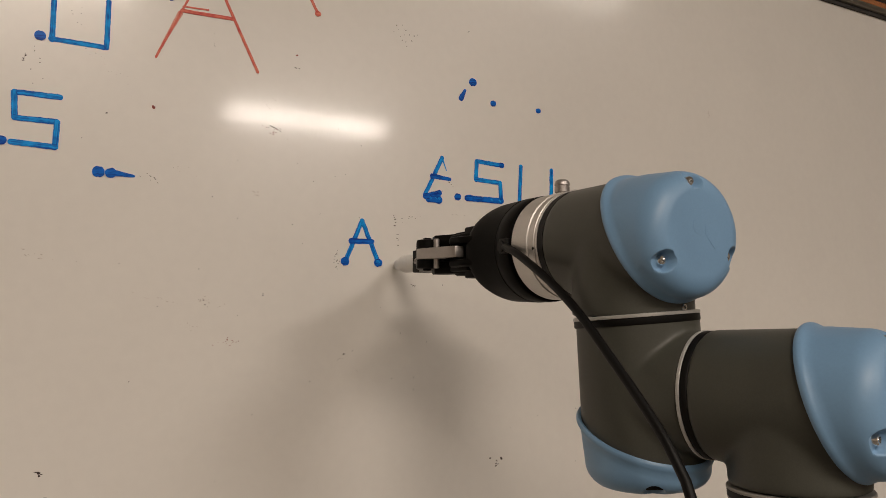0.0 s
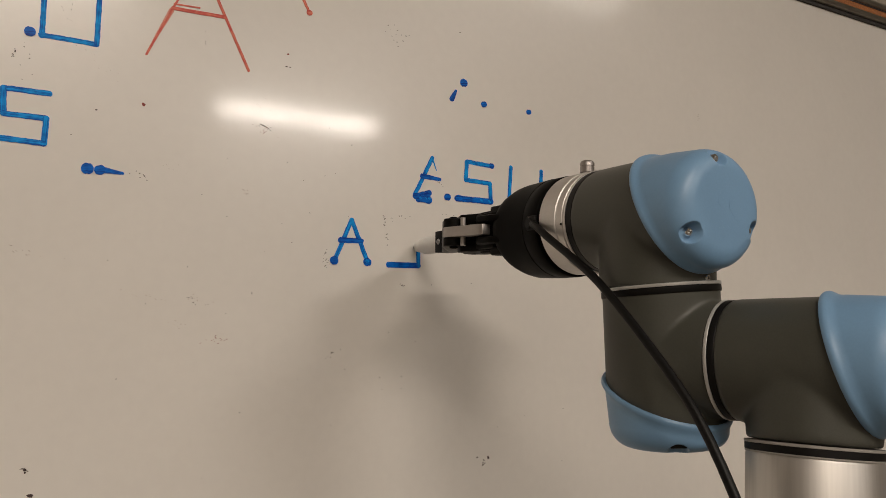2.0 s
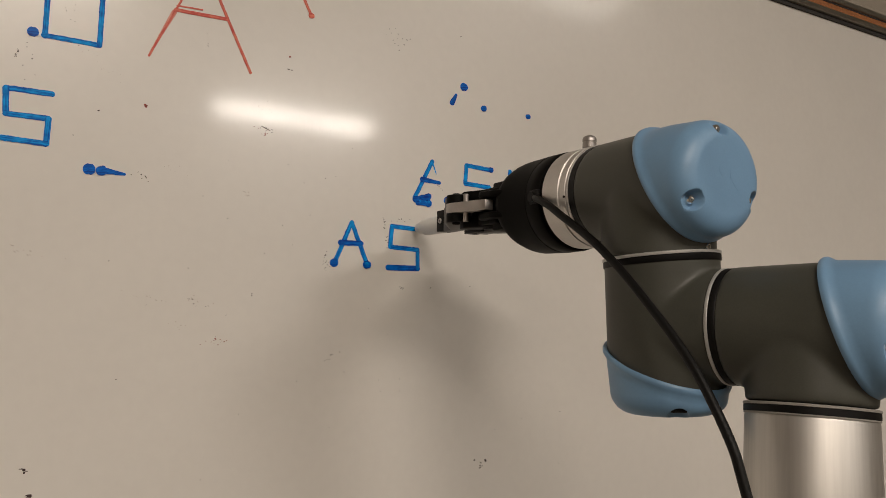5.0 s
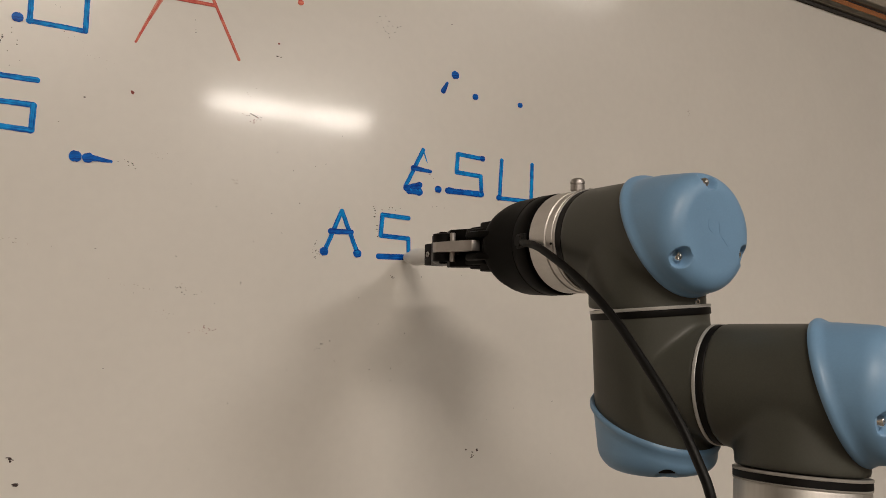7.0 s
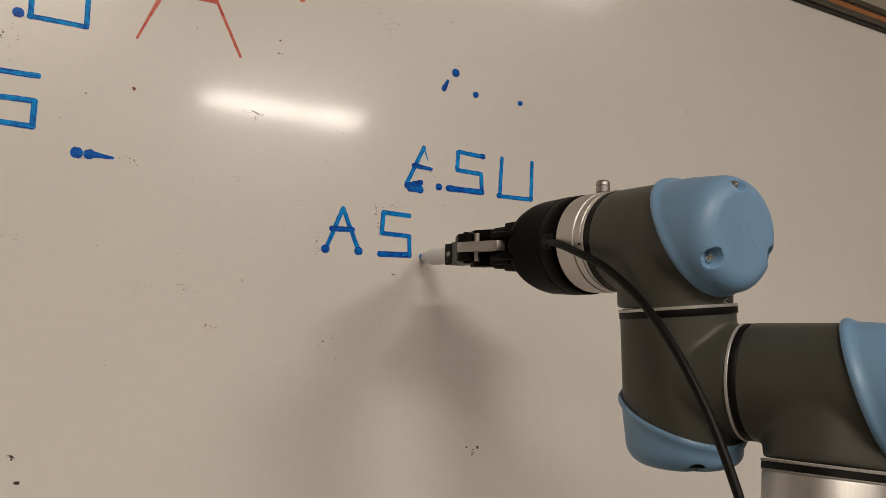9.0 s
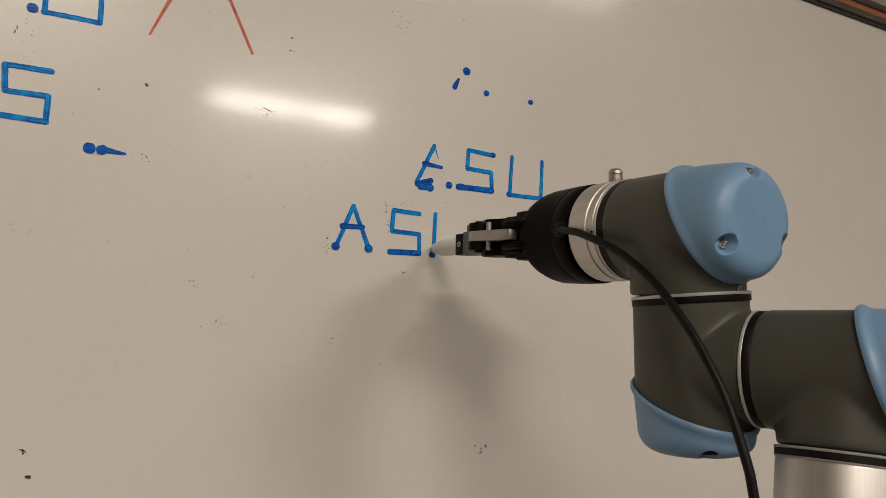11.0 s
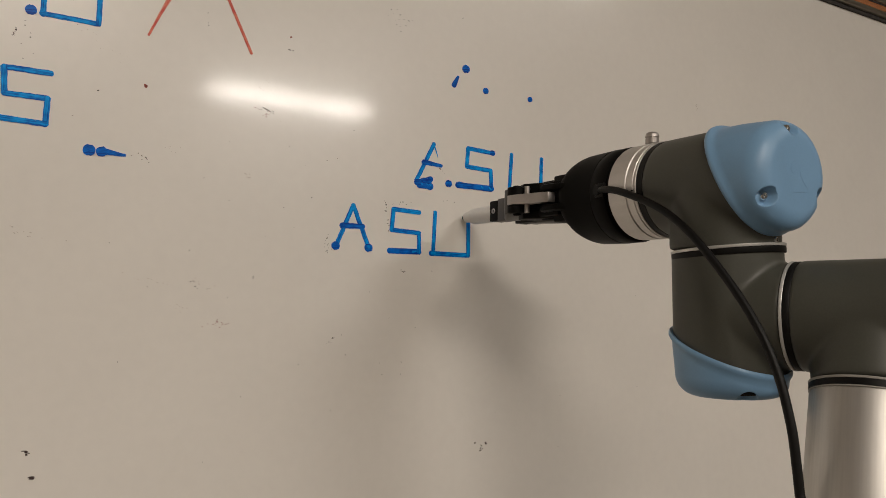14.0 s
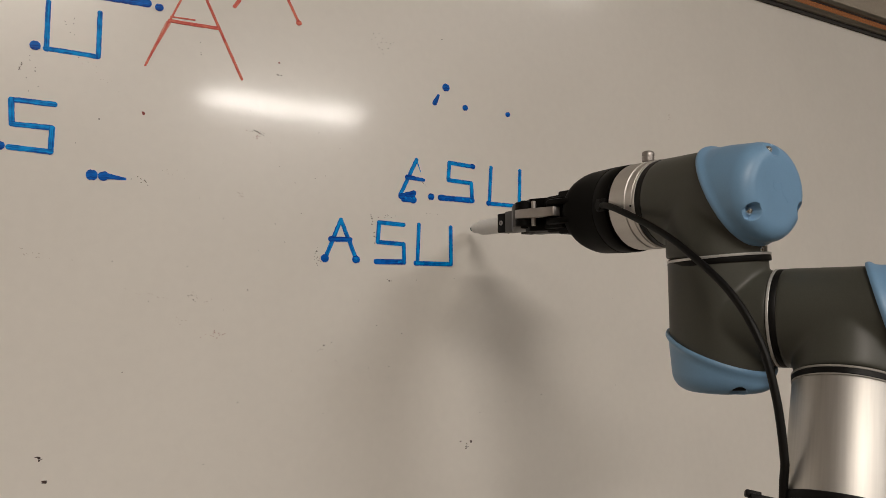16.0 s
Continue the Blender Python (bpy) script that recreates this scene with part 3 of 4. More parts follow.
# the cable's run in the wrist's y, z at some times; it hangs just beside the arm
CABLE_SHAPES = [
    (0.0, [(0.0915, 0.0055), (0.0800, 0.0024), (0.0616, -0.0052), (0.0282, -0.0262), (0.0013, -0.0473), (-0.0224, -0.0711), (-0.0436, -0.0930), (-0.0626, -0.1145), (-0.0761, -0.1351)]),
    (3.5, [(0.0915, 0.0055), (0.0800, 0.0010), (0.0624, -0.0112), (0.0200, -0.0404), (-0.0068, -0.0638), (-0.0351, -0.0920), (-0.0599, -0.1201), (-0.0779, -0.1479), (-0.0893, -0.1685)]),
    (7.0, [(0.0915, 0.0055), (0.0800, 0.0025), (0.0594, -0.0038), (0.0210, -0.0271), (-0.0101, -0.0525), (-0.0372, -0.0822), (-0.0610, -0.1125), (-0.0767, -0.1399), (-0.0810, -0.1509)]),
    (9.0, [(0.0915, 0.0055), (0.0800, 0.0032), (0.0593, -0.0035), (0.0226, -0.0205), (-0.0100, -0.0452), (-0.0360, -0.0755), (-0.0560, -0.1079), (-0.0673, -0.1322), (-0.0761, -0.1552)]),
    (12.5, [(0.0915, 0.0055), (0.0800, 0.0038), (0.0581, -0.0014), (0.0205, -0.0195), (-0.0110, -0.0428), (-0.0403, -0.0755), (-0.0603, -0.1073), (-0.0713, -0.1389), (-0.0755, -0.1605)]),
    (14.5, [(0.0915, 0.0055), (0.0800, 0.0045), (0.0601, -0.0014), (0.0220, -0.0200), (-0.0089, -0.0458), (-0.0419, -0.0863), (-0.0626, -0.1228), (-0.0729, -0.1601), (-0.0760, -0.1918)]),
    (16.0, [(0.0915, 0.0055), (0.0800, 0.0035), (0.0600, -0.0045), (0.0250, -0.0232), (-0.0042, -0.0430), (-0.0424, -0.0773), (-0.0647, -0.1131), (-0.0740, -0.1502), (-0.0767, -0.1881), (-0.0751, -0.2028)]),
]


LINK, LINKS = 0.0036, 100


def cable_run(points):
    """Points at even steps along a smooth curve through the given ones, run on straight past the last."""
    P = [Vector((-0.044 + 0.007 * max(0, 1 - k / 1.5), y, z)) for k, (y, z) in enumerate(points)]
    P = [2 * P[0] - P[1]] + P + [2 * P[-1] - P[-2]]
    fine = []
    for k in range(1, len(P) - 2):
        for s in range(30):
            t = s / 30
            a, b, c, d = P[k - 1:k + 3]
            fine.append(0.5 * (2 * b + (c - a) * t + (2 * a - 5 * b + 4 * c - d) * t * t + (3 * b - a - 3 * c + d) * t ** 3))
    way = (fine[-1] - fine[-8]).normalized()
    way = (way + Vector((0, 0, -0.6))).normalized()
    fine += [fine[-1] + way * 0.0008 * k for k in range(1, 300)]
    out, left = [fine[0]], LINK
    for a, b in zip(fine, fine[1:]):
        while (b - a).length >= left:
            a = a + (b - a).normalized() * left
            out.append(a)
            left = LINK
        left -= (b - a).length
    return out[:LINKS + 1]


def build_cable():
    thing = tagged(new("gripper_cable"), "black rubber cable from the gripper down to the forearm", "cable")
    thing.matrix_basis = pose(*WRIST)
    r = 0.0028
    prof = [(0.0004, -r), (r * 0.5, -r * 0.87), (r * 0.87, -r * 0.5), (r, 0.0), (r, LINK), (r * 0.87, LINK + r * 0.5), (r * 0.5, LINK + r * 0.87), (0.0004, LINK + r)]
    first = part("cable_piece", turned(prof, 40, "Z"), M_RUBBER, thing, smooth=12)
    pieces = [first]
    for _ in range(LINKS - 1):
        ob = new("cable_piece", first.data)
        ob.parent = thing
        pieces.append(ob)
    return thing, pieces



def build_marker():
    p = tagged(new("whiteboard_marker"), "white dry-erase marker gripped between the robot's fingertips", "marker")
    p.matrix_basis = pose(*WRIST, PEN_PITCH)
    part("barrel", turned([(0.0086, 0.225), (0.0092, 0.228), (0.0092, 0.334), (0.0088, 0.3380), (0.0076, 0.3420), (0.0064, 0.3450), (0.0058, 0.3540), (0.0048, 0.3556), (0.002, 0.3558)], 40, "Y"), M_MARKER, p, "white plastic barrel")
    part("nib", turned([(0.0034, 0.353), (0.0033, 0.3595), (0.0022, 0.3622), (0.0008, 0.3632)], 24, "Y"), M_NIB, p, "dark felt nib")
    part("end_plug", turned([(0.0060, 0.2215), (0.0074, 0.2225), (0.0074, 0.2255), (0.0060, 0.2256)], 32, "Y"), M_MARKER, p)
    # dark print along the barrel, as plain bars
    for x, y, wide, long in ((-0.0070, 0.2760, 0.0012, 0.012), (-0.0030, 0.2800, 0.0016, 0.010), (-0.0030, 0.2930, 0.0016, 0.006), (0.0004, 0.2830, 0.0013, 0.015), (0.0034, 0.2850, 0.0010, 0.018)):
        z = math.sqrt(0.0092 ** 2 - x ** 2) - 0.0002
        part("print_bar", block(-wide / 2, 0, 0, wide / 2, long, 0.00035), M_PRINT, p, m=pose(x, y, z, 0, math.degrees(math.asin(x / 0.0092)), 0))
    return p


# ---- ink on the board ----
def stroke_mesh(ax, az, bx, bz, w, seed, thick=0.0005, taper=1.0):
    """A thin film of ink from a to b, with round ends and an uneven edge, in the board's plane."""
    rnd = random.Random(seed)
    d = Vector((bx - ax, bz - az))
    length = d.length
    u = d.normalized() if length > 1e-6 else Vector((1, 0))
    n = Vector((-u.y, u.x))
    count = max(2, int(length / 0.003) + 1)
    lead = rnd.uniform(0, 50)
    rows = []
    for k in range(count + 10):
        if k < 5:
            q = (k + 0.15) / 5 * math.pi / 2
            along, half = -w / 2 * math.cos(q) * 0.9, w / 2 * math.sin(q)
        elif k < count + 5:
            f = (k - 5) / (count - 1)
            along, half = length * f, w / 2 * (1 + (taper - 1) * f)
        else:
            q = (count + 9 - k + 0.15) / 5 * math.pi / 2
            along, half = length + w / 2 * taper * math.cos(q) * 0.9, w / 2 * taper * math.sin(q)
        mid = Vector((ax, az)) + u * along + n * rnd.uniform(-0.03, 0.03) * w
        rows.append((mid + n * half * (1 + rnd.uniform(-0.07, 0.07)), mid - n * half * (1 + rnd.uniform(-0.07, 0.07)), lead + along / w, half / (w / 2)))
    bm = bmesh.new()
    layer = bm.loops.layers.uv.new("UVMap")
    pairs = [(bm.verts.new((a.x, -thick, a.y)), bm.verts.new((b.x, -thick, b.y))) for a, b, _, _ in rows]
    rear = [(bm.verts.new((a.x, 0.0002, a.y)), bm.verts.new((b.x, 0.0002, b.y))) for a, b, _, _ in rows]
    where = {}
    for k, (_, _, s, h) in enumerate(rows):
        v = 0.5 * min(1.0, h)
        for vert, side in ((pairs[k][0], 1), (pairs[k][1], -1), (rear[k][0], 1), (rear[k][1], -1)):
            where[vert] = (s, 0.5 + v * side)
    faces = []
    for k in range(len(rows) - 1):
        faces.append(bm.faces.new((pairs[k][0], pairs[k + 1][0], pairs[k + 1][1], pairs[k][1])))
        for side in (0, 1):
            faces.append(bm.faces.new((pairs[k][side], pairs[k + 1][side], rear[k + 1][side], rear[k][side])))
    for k in (0, -1):
        faces.append(bm.faces.new((pairs[k][0], pairs[k][1], rear[k][1], rear[k][0])))
    for f in faces:
        for loop in f.loops:
            loop[layer].uv = where[loop.vert]
    return bm


COUNT = [0]


def ink(name, label, category, strokes, mat, w=0.0052, dots=(), dot_mat=None, group="", faint=-1, light=()):
    """One written sign: strokes (ax, az, bx, bz) and dots (x, z, width) as thin films."""
    x0, z0 = (strokes[0][0], strokes[0][1]) if strokes else (dots[0][0], dots[0][1])
    thing = tagged(new(name), label, category, group)
    thing.matrix_basis = pose(x0, 0, z0)
    for k, (ax, az, bx, bz, *more) in enumerate(strokes):
        COUNT[0] += 1
        part("stroke", stroke_mesh(ax - x0, az - z0, bx - x0, bz - z0, more[0] if more else w, COUNT[0], 0.0004 + 0.00006 * k, more[1] if len(more) > 1 else 1.0), M_PINK if k == faint else (M_INK_DARK if mat is M_INK and len(more) and more[0] > 0.006 else mat), thing, smooth=0)
    for k, (x, z, d) in enumerate(dots):
        COUNT[0] += 1
        part("dot", stroke_mesh(x - x0 - 0.0008, z - z0, x - x0 + 0.0008, z - z0 + 0.0002, d, COUNT[0], 0.0008 + 0.00006 * k), dot_mat or mat, thing, smooth=0)
    for x, z, d in light:
        COUNT[0] += 1
        part("thin_blot", stroke_mesh(x - x0, z - z0, x - x0 + 0.001, z - z0 - 0.0008, d, COUNT[0], 0.0011), M_INK, thing, smooth=0)
    return thing


def build_old_writing():
    L = "written letter"
    ink("letter_a", "blue marker letter A written on the whiteboard", L, [(0.2679, 1.4418, 0.2871, 1.4858), (0.2871, 1.4858, 0.3048, 1.4415), (0.2742, 1.4631, 0.2985, 1.4636, 0.0061, 0.8)], M_INK, 0.0048, [(0.2673, 1.4414, 0.0085), (0.3048, 1.4410, 0.0085)], M_INK_DARK, "blue letters", light=[(0.3040, 1.4425, 0.0034)])
    ink("letter_e", "smudged blue marker letter, half wiped off", L, [(0.3626, 1.5194, 0.3858, 1.5643), (0.3858, 1.5637, 0.3909, 1.5496, 0.0018, 0.4), (0.3723, 1.5418, 0.3952, 1.5400, 0.0061, 0.6), (0.3640, 1.5176, 0.3812, 1.5232, 0.0065), (0.3669, 1.5146, 0.3800, 1.5150, 0.0070)], M_INK, 0.0048, [(0.3640, 1.5180, 0.007), (0.3775, 1.5185, 0.009), (0.3800, 1.5145, 0.008), (0.3720, 1.5150, 0.007)], M_INK_DARK, "blue letters", light=[(0.3690, 1.5168, 0.0022), (0.3760, 1.5166, 0.0022), (0.3800, 1.5168, 0.0024)])
    ink("letter_s", "blue marker letter S written on the whiteboard", L, [(0.4661, 1.5629, 0.4317, 1.5647), (0.4317, 1.5647, 0.4297, 1.5428), (0.4297, 1.5428, 0.4632, 1.5412), (0.4632, 1.5412, 0.4635, 1.5205), (0.4634, 1.5194, 0.4169, 1.5198, 0.0068)], M_INK, 0.0052, [(0.4660, 1.5629, 0.0062), (0.4200, 1.5199, 0.0075), (0.4630, 1.5195, 0.0072)], M_INK_DARK, "blue letters", light=[(0.4608, 1.5196, 0.0034), (0.4500, 1.5200, 0.0028)])
    ink("letter_u", "blue marker letter U written on the whiteboard", L, [(0.4940, 1.5645, 0.4895, 1.5180), (0.4876, 1.5172, 0.5365, 1.5168), (0.5365, 1.5168, 0.5395, 1.5640)], M_INK, 0.0050, [(0.4885, 1.5175, 0.0062)], M_INK_DARK, "blue letters")
    ink("letter_s", "large blue marker letter S written on the whiteboard", L, [(-0.0012, 1.5802, -0.0368, 1.5802), (-0.0368, 1.5802, -0.0356, 1.5574), (-0.0356, 1.5574, -0.0028, 1.5572), (-0.0028, 1.5572, -0.0036, 1.5342), (-0.0036, 1.5342, -0.0376, 1.5355)], M_INK, 0.0050, [], None, "blue letters")
    ink("letter_u", "blue marker letter U written on the whiteboard", L, [(-0.0093, 1.6796, -0.0098, 1.6326), (-0.0108, 1.6335, 0.0348, 1.6330), (0.0348, 1.6330, 0.0353, 1.6780)], M_INK, 0.0046, [], None, "blue letters")
    ink("letter_s", "blue marker letter with a thick dark foot", L, [(0.0300, 1.6958, 0.0790, 1.6968, 0.0085)], M_INK_DARK, 0.008, [], None, "blue letters")
    for x, z, d in ((-0.0445, 1.5362, 0.0075), (-0.0192, 1.6347, 0.0085), (0.0901, 1.6946, 0.0075), (0.4047, 1.5200, 0.0078), (0.4296, 1.6603, 0.0095), (0.4573, 1.6380, 0.0070), (0.5232, 1.6377, 0.0062)):
        ink("ink_dot", "dark blue marker dot on the whiteboard", "ink dot", [], M_INK_DARK, dots=[(x, z, d)], group="blue dots")
    ink("ink_mark", "slanting dark blue dash on the whiteboard", "ink mark", [(0.4186, 1.6490, 0.4128, 1.6382, 0.0034, 1.9)], M_INK_DARK, group="blue dots")
    ink("ink_mark", "two blue dots with a dragged tail", "ink mark", [(0.0424, 1.5155, 0.0614, 1.5138, 0.0062, 0.4)], M_INK_DARK, 0.006, [(0.0318, 1.5152, 0.0098), (0.0420, 1.5150, 0.0088)], M_INK_DARK, "blue dots")
    ink("letter_a", "large thin red marker letter A on the whiteboard", L, [(0.0784, 1.6345, 0.0990, 1.6800, 0.0012, 4.2), (0.0777, 1.6315, 0.1138, 1.7130, 0.0020), (0.1350, 1.7176, 0.1748, 1.6318, 0.0028), (0.1002, 1.6827, 0.1499, 1.6838, 0.0036), (0.1013, 1.6872, 0.1255, 1.6883, 0.0014)], M_RED, 0.003, [], None, "red letters", 0)
    ink("ink_mark", "red marker hook on the whiteboard", "ink mark", [(0.1665, 1.7117, 0.1719, 1.7205, 0.004)], M_RED, group="red letters")
    ink("ink_mark", "red marker stroke with a heavy end", "ink mark", [(0.2262, 1.7321, 0.2386, 1.7075, 0.0030)], M_RED, 0.003, [(0.2386, 1.7072, 0.0055)], M_RED, "red letters")


def build_specks():
    """Dry specks of wiped ink, scattered in small drifts."""
    rnd = random.Random(5)
    dark, faint, red = bmesh.new(), bmesh.new(), bmesh.new()

    def fleck(bm, x, z, rx, rz, turn, y):
        n = 7
        ring = [(x + rx * c * math.cos(turn) - rz * s * math.sin(turn), z + rx * c * math.sin(turn) + rz * s * math.cos(turn)) for c, s in ((math.cos(2 * math.pi * k / n) * rnd.uniform(0.6, 1.2), math.sin(2 * math.pi * k / n) * rnd.uniform(0.6, 1.2)) for k in range(n))]
        f = [bm.verts.new((a, -y, b)) for a, b in ring]
        r = [bm.verts.new((a, 0.0002, b)) for a, b in ring]
        bm.faces.new(f)
        for k in range(n):
            bm.faces.new((f[k], f[k - 1], r[k - 1], r[k]))

    def drift(bm, x, z, sx, sz, turn, count, size):
        for _ in range(count):
            a, b = rnd.gauss(0, sx), rnd.gauss(0, sz)
            fleck(bm, x + a * math.cos(turn) - b * math.sin(turn), z + a * math.sin(turn) + b * math.cos(turn), size * rnd.uniform(0.4, 1.3), size * rnd.uniform(0.25, 0.7), turn + rnd.uniform(-0.5, 0.5), rnd.uniform(0.0002, 0.0003))

    for x, z, sx, sz, turn, count, size in ((0.1926, 1.5750, 0.005, 0.0016, -0.4, 12, 0.0006), (0.2151, 1.6435, 0.0012, 0.001, 0, 2, 0.0012), (0.1319, 1.6577, 0.001, 0.004, 0, 4, 0.0008), (-0.0305, 1.6119, 0.0003, 0.0030, -0.3, 12, 0.0008),
                                            (0.2669, 1.3457, 0.004, 0.002, 0.5, 7, 0.0007), (0.4456, 1.2228, 0.006, 0.003, 0, 7, 0.0016), (-0.0038, 1.2530, 0.001, 0.002, 0, 4, 0.0018), (0.0003, 1.2341, 0.001, 0.002, 0, 4, 0.0022),
                                            (0.3412, 1.7022, 0.012, 0.007, -0.3, 14, 0.0008), (0.0760, 1.5134, 0.006, 0.002, -0.4, 8, 0.0009), (0.3252, 1.4885, 0.0008, 0.004, 0.1, 6, 0.0011), (0.3278, 1.4690, 0.0006, 0.005, 0.1, 6, 0.0008),
                                            (0.2585, 1.4426, 0.0018, 0.007, 0, 18, 0.0007), (0.4244, 1.7246, 0.001, 0.001, 0, 1, 0.0011), (0.0358, 1.5709, 0.001, 0.001, 0, 2, 0.0008), (0.1819, 1.4057, 0.001, 0.001, 0, 2, 0.001), (0.3475, 1.4168, 0.003, 0.001, 0, 5, 0.0009),
                                            (0.3450, 1.4930, 0.008, 0.002, 0.1, 9, 0.0006), (0.3970, 1.5350, 0.003, 0.001, -0.3, 5, 0.0008), (0.1230, 1.3985, 0.008, 0.002, -0.2, 5, 0.0008), (-0.0210, 1.6050, 0.006, 0.012, 0, 7, 0.0008), (0.4000, 1.4980, 0.006, 0.002, 0, 4, 0.0006),
                                            (0.3818, 1.4189, 0.001, 0.001, 0, 1, 0.0009), (0.0100, 1.6600, 0.006, 0.006, -0.8, 6, 0.0006), (0.1500, 1.4900, 0.15, 0.10, 0, 26, 0.0006), (0.2500, 1.3200, 0.18, 0.06, 0, 18, 0.0006)):
        drift(dark, x, z, sx, sz, turn, count, size)
    for x, z, rx, rz, turn in ((0.1915, 1.5762, 0.0040, 0.0005, -0.35), (0.1882, 1.5775, 0.0009, 0.0007, 0)):
        fleck(dark, x, z, rx, rz, turn, 0.0003)
    for x, z, sx, sz, turn, count, size in ((0.1270, 1.3994, 0.008, 0.002, -0.2, 7, 0.0018), (0.0867, 1.3998, 0.010, 0.002, -0.2, 7, 0.0016), (0.1033, 1.5238, 0.005, 0.002, -0.5, 4, 0.0012), (0.1735, 1.5060, 0.002, 0.002, 0, 3, 0.0020),
                                            (-0.0210, 1.4407, 0.014, 0.002, -0.25, 8, 0.0022), (0.0400, 1.6150, 0.014, 0.003, -0.6, 10, 0.0010), (0.1150, 1.3750, 0.004, 0.002, 0, 4, 0.0018), (0.8257, 1.6739, 0.001, 0.002, 0, 2, 0.0022), (0.19, 1.60, 0.004, 0.006, 0, 4, 0.0012)):
        drift(faint, x, z, sx, sz, turn, count + 4, size * 0.5)
    for x, z, sx, sz, turn, count, size in ((0.0770, 1.5819, 0.0004, 0.0006, 0, 2, 0.0020), (0.2155, 1.6571, 0.0006, 0.0006, 0, 2, 0.0016), (0.1488, 1.3601, 0.006, 0.003, 0, 14, 0.0007), (0.1900, 1.5715, 0.007, 0.003, -0.3, 12, 0.0006)):
        drift(red, x, z, sx, sz, turn, count, size)
    for nm, bm, mat, lab in (("ink_specks", dark, M_SPECK, "dry dark specks of wiped marker ink"), ("ink_smudges", faint, M_SMUDGE, "faint pale smudges of wiped marker ink"), ("red_ink_specks", red, M_RED_SPECK, "tiny dried specks of red marker ink")):
        tagged(put(nm, bm, mat, smooth=0), lab, "ink residue", kind="stuff")


# strokes that the arm writes: from, to, begun at, ended at, width
FRESH_S = [(0.3297, 1.4392, 0.3661, 1.4396, 0.4, 1.20, 0.0064), (0.3661, 1.4396, 0.3661, 1.4605, 1.5, 2.0, 0.0050), (0.3661, 1.4605, 0.3322, 1.4620, 2.2, 3.0, 0.0050), (0.3322, 1.4620, 0.3345, 1.4853, 3.3, 4.0, 0.0050), (0.3345, 1.4853, 0.3666, 1.4838, 4.2, 5.0, 0.0050)]
FRESH_S_AGAIN = [(0.3612, 1.4399, 0.3592, 1.4395, 7.0, 7.6, 0.0038)]
FRESH_U = [(0.3815, 1.4386, 0.3840, 1.4386, 8.8, 9.0, 0.0062), (0.3838, 1.4386, 0.3870, 1.4852, 9.3, 10.2, 0.0050), (0.3838, 1.4386, 0.4303, 1.4384, 11.5, 12.5, 0.0054), (0.4303, 1.4384, 0.4311, 1.4840, 12.8, 13.7, 0.0050)]
DABS = []


def passing_time(s, t0, t1):
    """When the wrist has gone the share s of its way between two times."""
    def at(t):
        for a, b in zip(TRAVEL, TRAVEL[1:]):
            if t <= b[0]:
                f = (t - a[0]) / (b[0] - a[0])
                return Vector([a[k] + (b[k] - a[k]) * f for k in (1, 3)])
    start, way = at(t0), at(t1) - at(t0)
    steps = [t0 + (t1 - t0) * k / 60 for k in range(61)]
    return next((t for t in steps if (at(t) - start).dot(way) >= s * way.length_squared), t1)


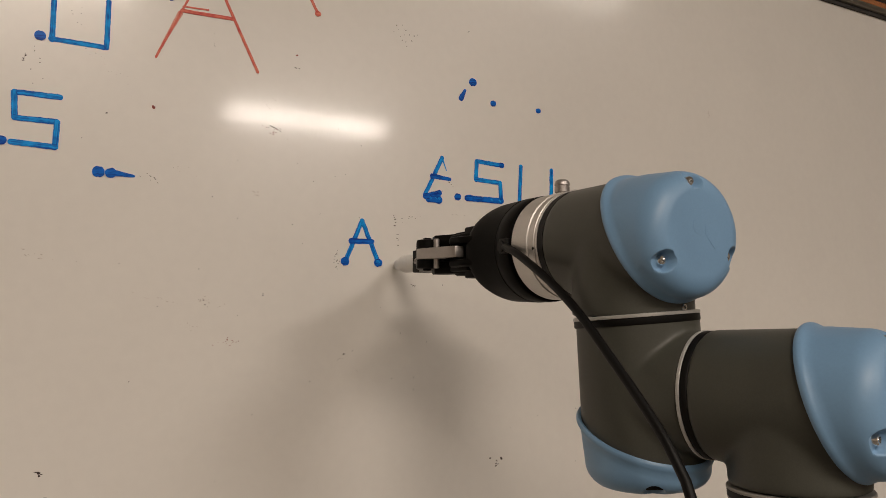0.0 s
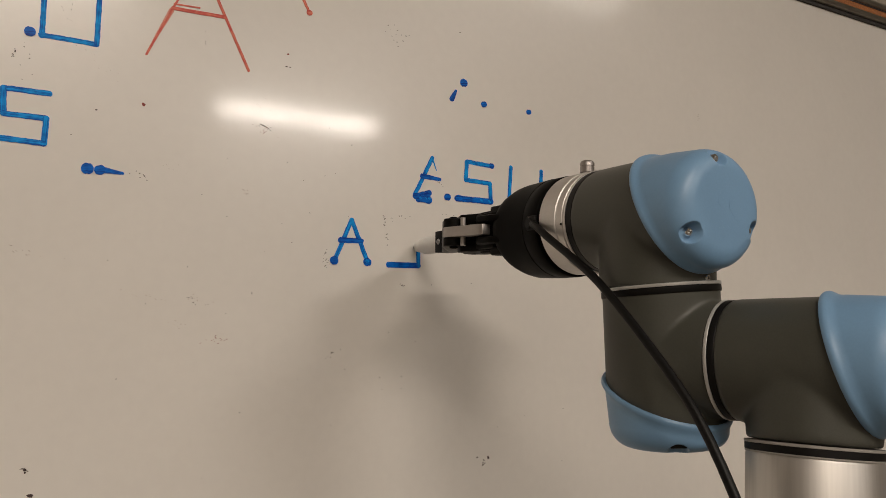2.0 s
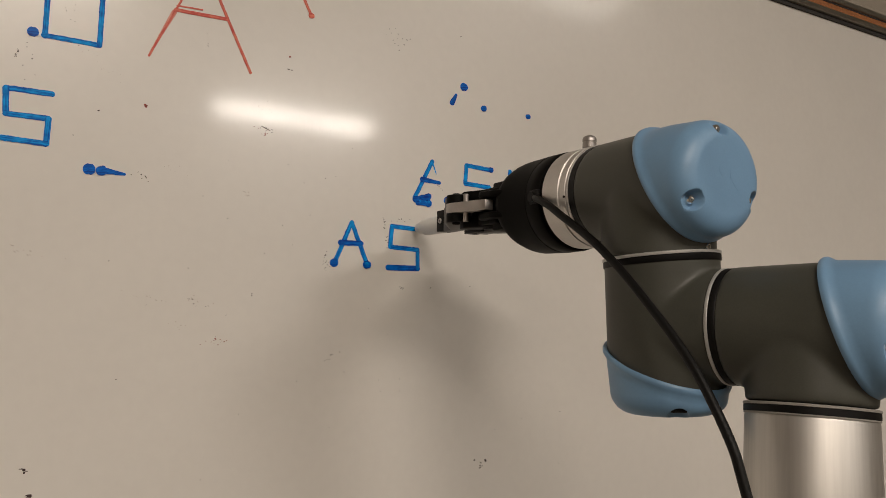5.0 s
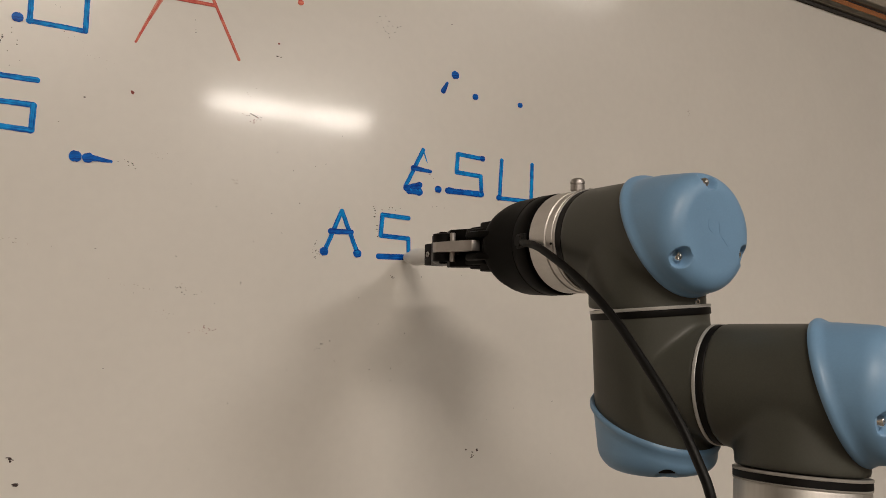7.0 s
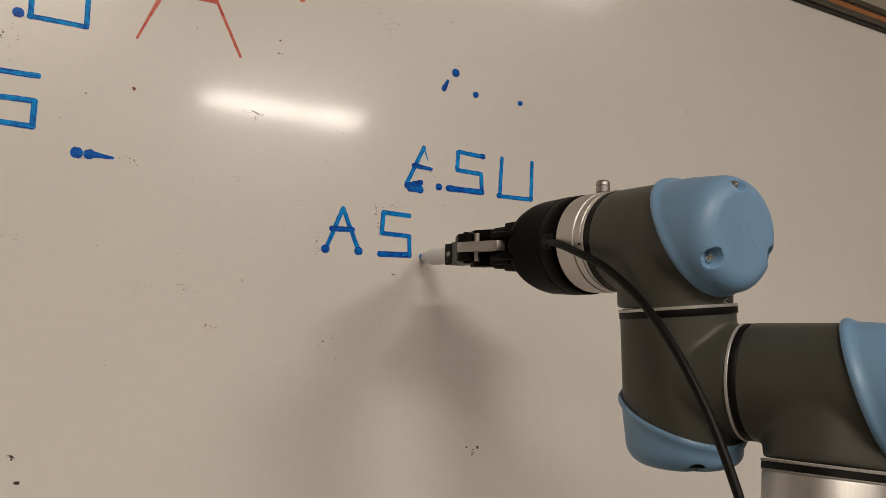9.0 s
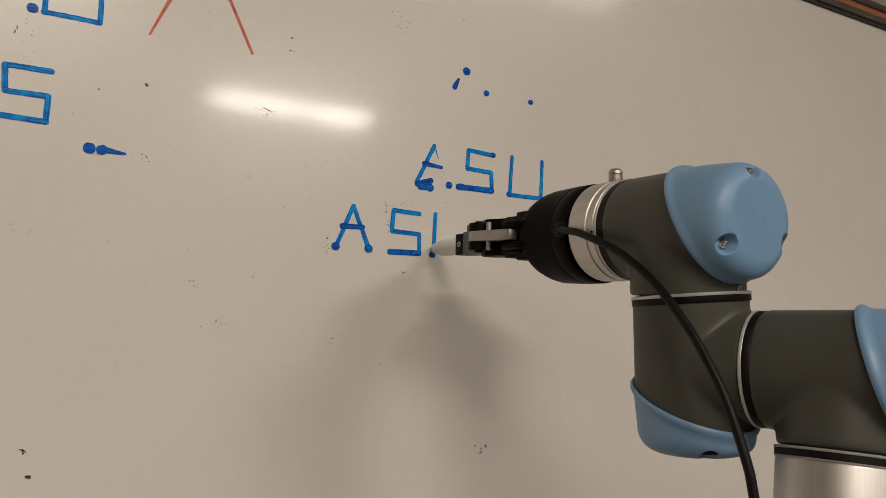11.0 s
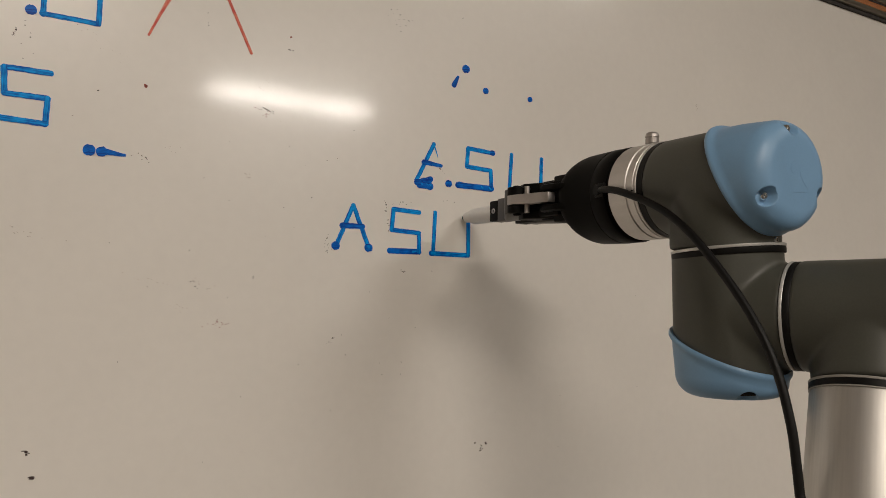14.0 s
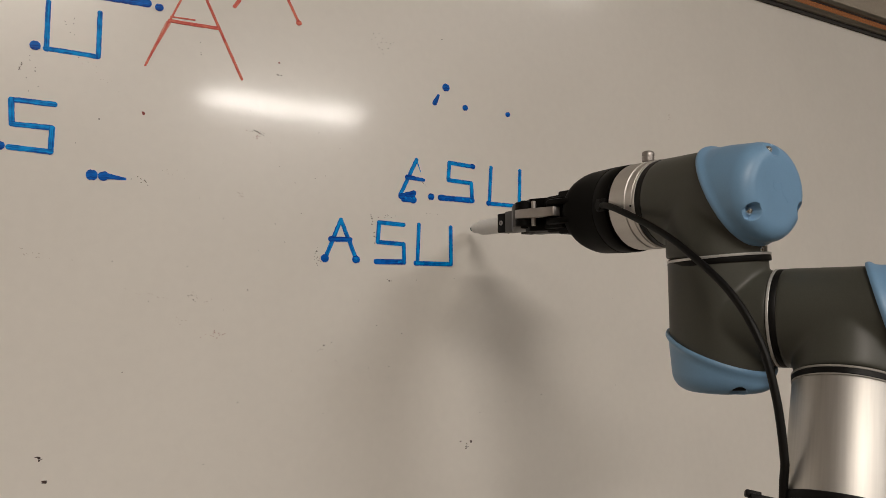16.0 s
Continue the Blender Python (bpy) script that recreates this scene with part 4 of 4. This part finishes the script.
def build_fresh_letter(name, label, strokes, again=()):
    """A letter in short films of ink, each of which comes to the board's face as the nib passes."""
    x0, z0 = strokes[0][:2]
    thing = tagged(new(name), label, "written letter", "blue letters")
    thing.matrix_basis = pose(x0, 0, z0)
    for k, (ax, az, bx, bz, t0, t1, w) in enumerate([*strokes, *again]):
        n = max(1, round(math.hypot(bx - ax, bz - az) / 0.0042))
        for j in range(n):
            s0, s1 = j / n, (j + 1) / n
            COUNT[0] += 1
            px, pz, qx, qz = (ax + (bx - ax) * s0 - x0, az + (bz - az) * s0 - z0, ax + (bx - ax) * s1 - x0, az + (bz - az) * s1 - z0)
            dab = part("ink_film", stroke_mesh(px, pz, qx, qz, w, 900 + k, 0.0004 + 0.00005 * k + 0.00001 * (j % 3)), M_INK if w < 0.006 else M_INK_DARK, thing, smooth=0)
            for loop_uv in dab.data.uv_layers[0].uv:
                loop_uv.vector.x += j * 0.0042 / w
            DABS.append((dab, passing_time((s0 + s1) / 2, t0, t1)))
    return thing


# ---- what moves ----
def motions():
    for thing, tip_up in ((arm, PITCH), (gripper, GRIP_PITCH), (marker, PEN_PITCH)):
        walk(thing, [(t, pose(WRIST[0] + x, WRIST[1] + y, WRIST[2] + z, tip_up)) for t, x, y, z in TRAVEL])
    for t_part in (upright_joint, cross_joint, forearm):
        keys = []
        for t, x, _, _ in TRAVEL:
            turn, lean = wrist_turn(x), -8.0 - 163.0 * x
            if t_part is upright_joint:
                keys.append((t, turn @ pose(0, 0, -D5) @ Matrix(((0, 0, -1, 0), (-1, 0, 0, 0), (0, 1, 0, 0), (0, 0, 0, 1)))))
            else:
                keys.append((t, turn @ pose(D4, 0, -D5, lean, 0, 0) @ pose(0, 0, 0, 0, 0, 90)))
        walk(t_part, keys)
    walk(cable, [(t, pose(WRIST[0] + x, WRIST[1] + y, WRIST[2] + z)) for t, x, y, z in TRAVEL])
    runs = [(t, cable_run(points)) for t, points in CABLE_SHAPES]
    for k, piece in enumerate(cable_pieces):
        walk(piece, [(t, Matrix.Translation(run[k]) @ (run[k + 1] - run[k]).to_track_quat("Z", "Y").to_matrix().to_4x4()) for t, run in runs])
    for dab, t in DABS:
        inside, out = pose(0, 0.0022, 0), pose(0, 0, 0)
        walk(dab, [(0.0, inside), (max(0.04, t - 0.07), inside), (t, out), (16.0, out)])


build_room()
build_board()
build_ceiling_lights()
arm, upright_joint, cross_joint, forearm = build_arm()
gripper = build_gripper()
marker = build_marker()
cable, cable_pieces = build_cable()
build_old_writing()
build_specks()
build_fresh_letter("letter_s", "fresh blue letter S that the robot writes", FRESH_S, FRESH_S_AGAIN)
build_fresh_letter("letter_u", "fresh blue letter U that the robot writes", FRESH_U)
motions()
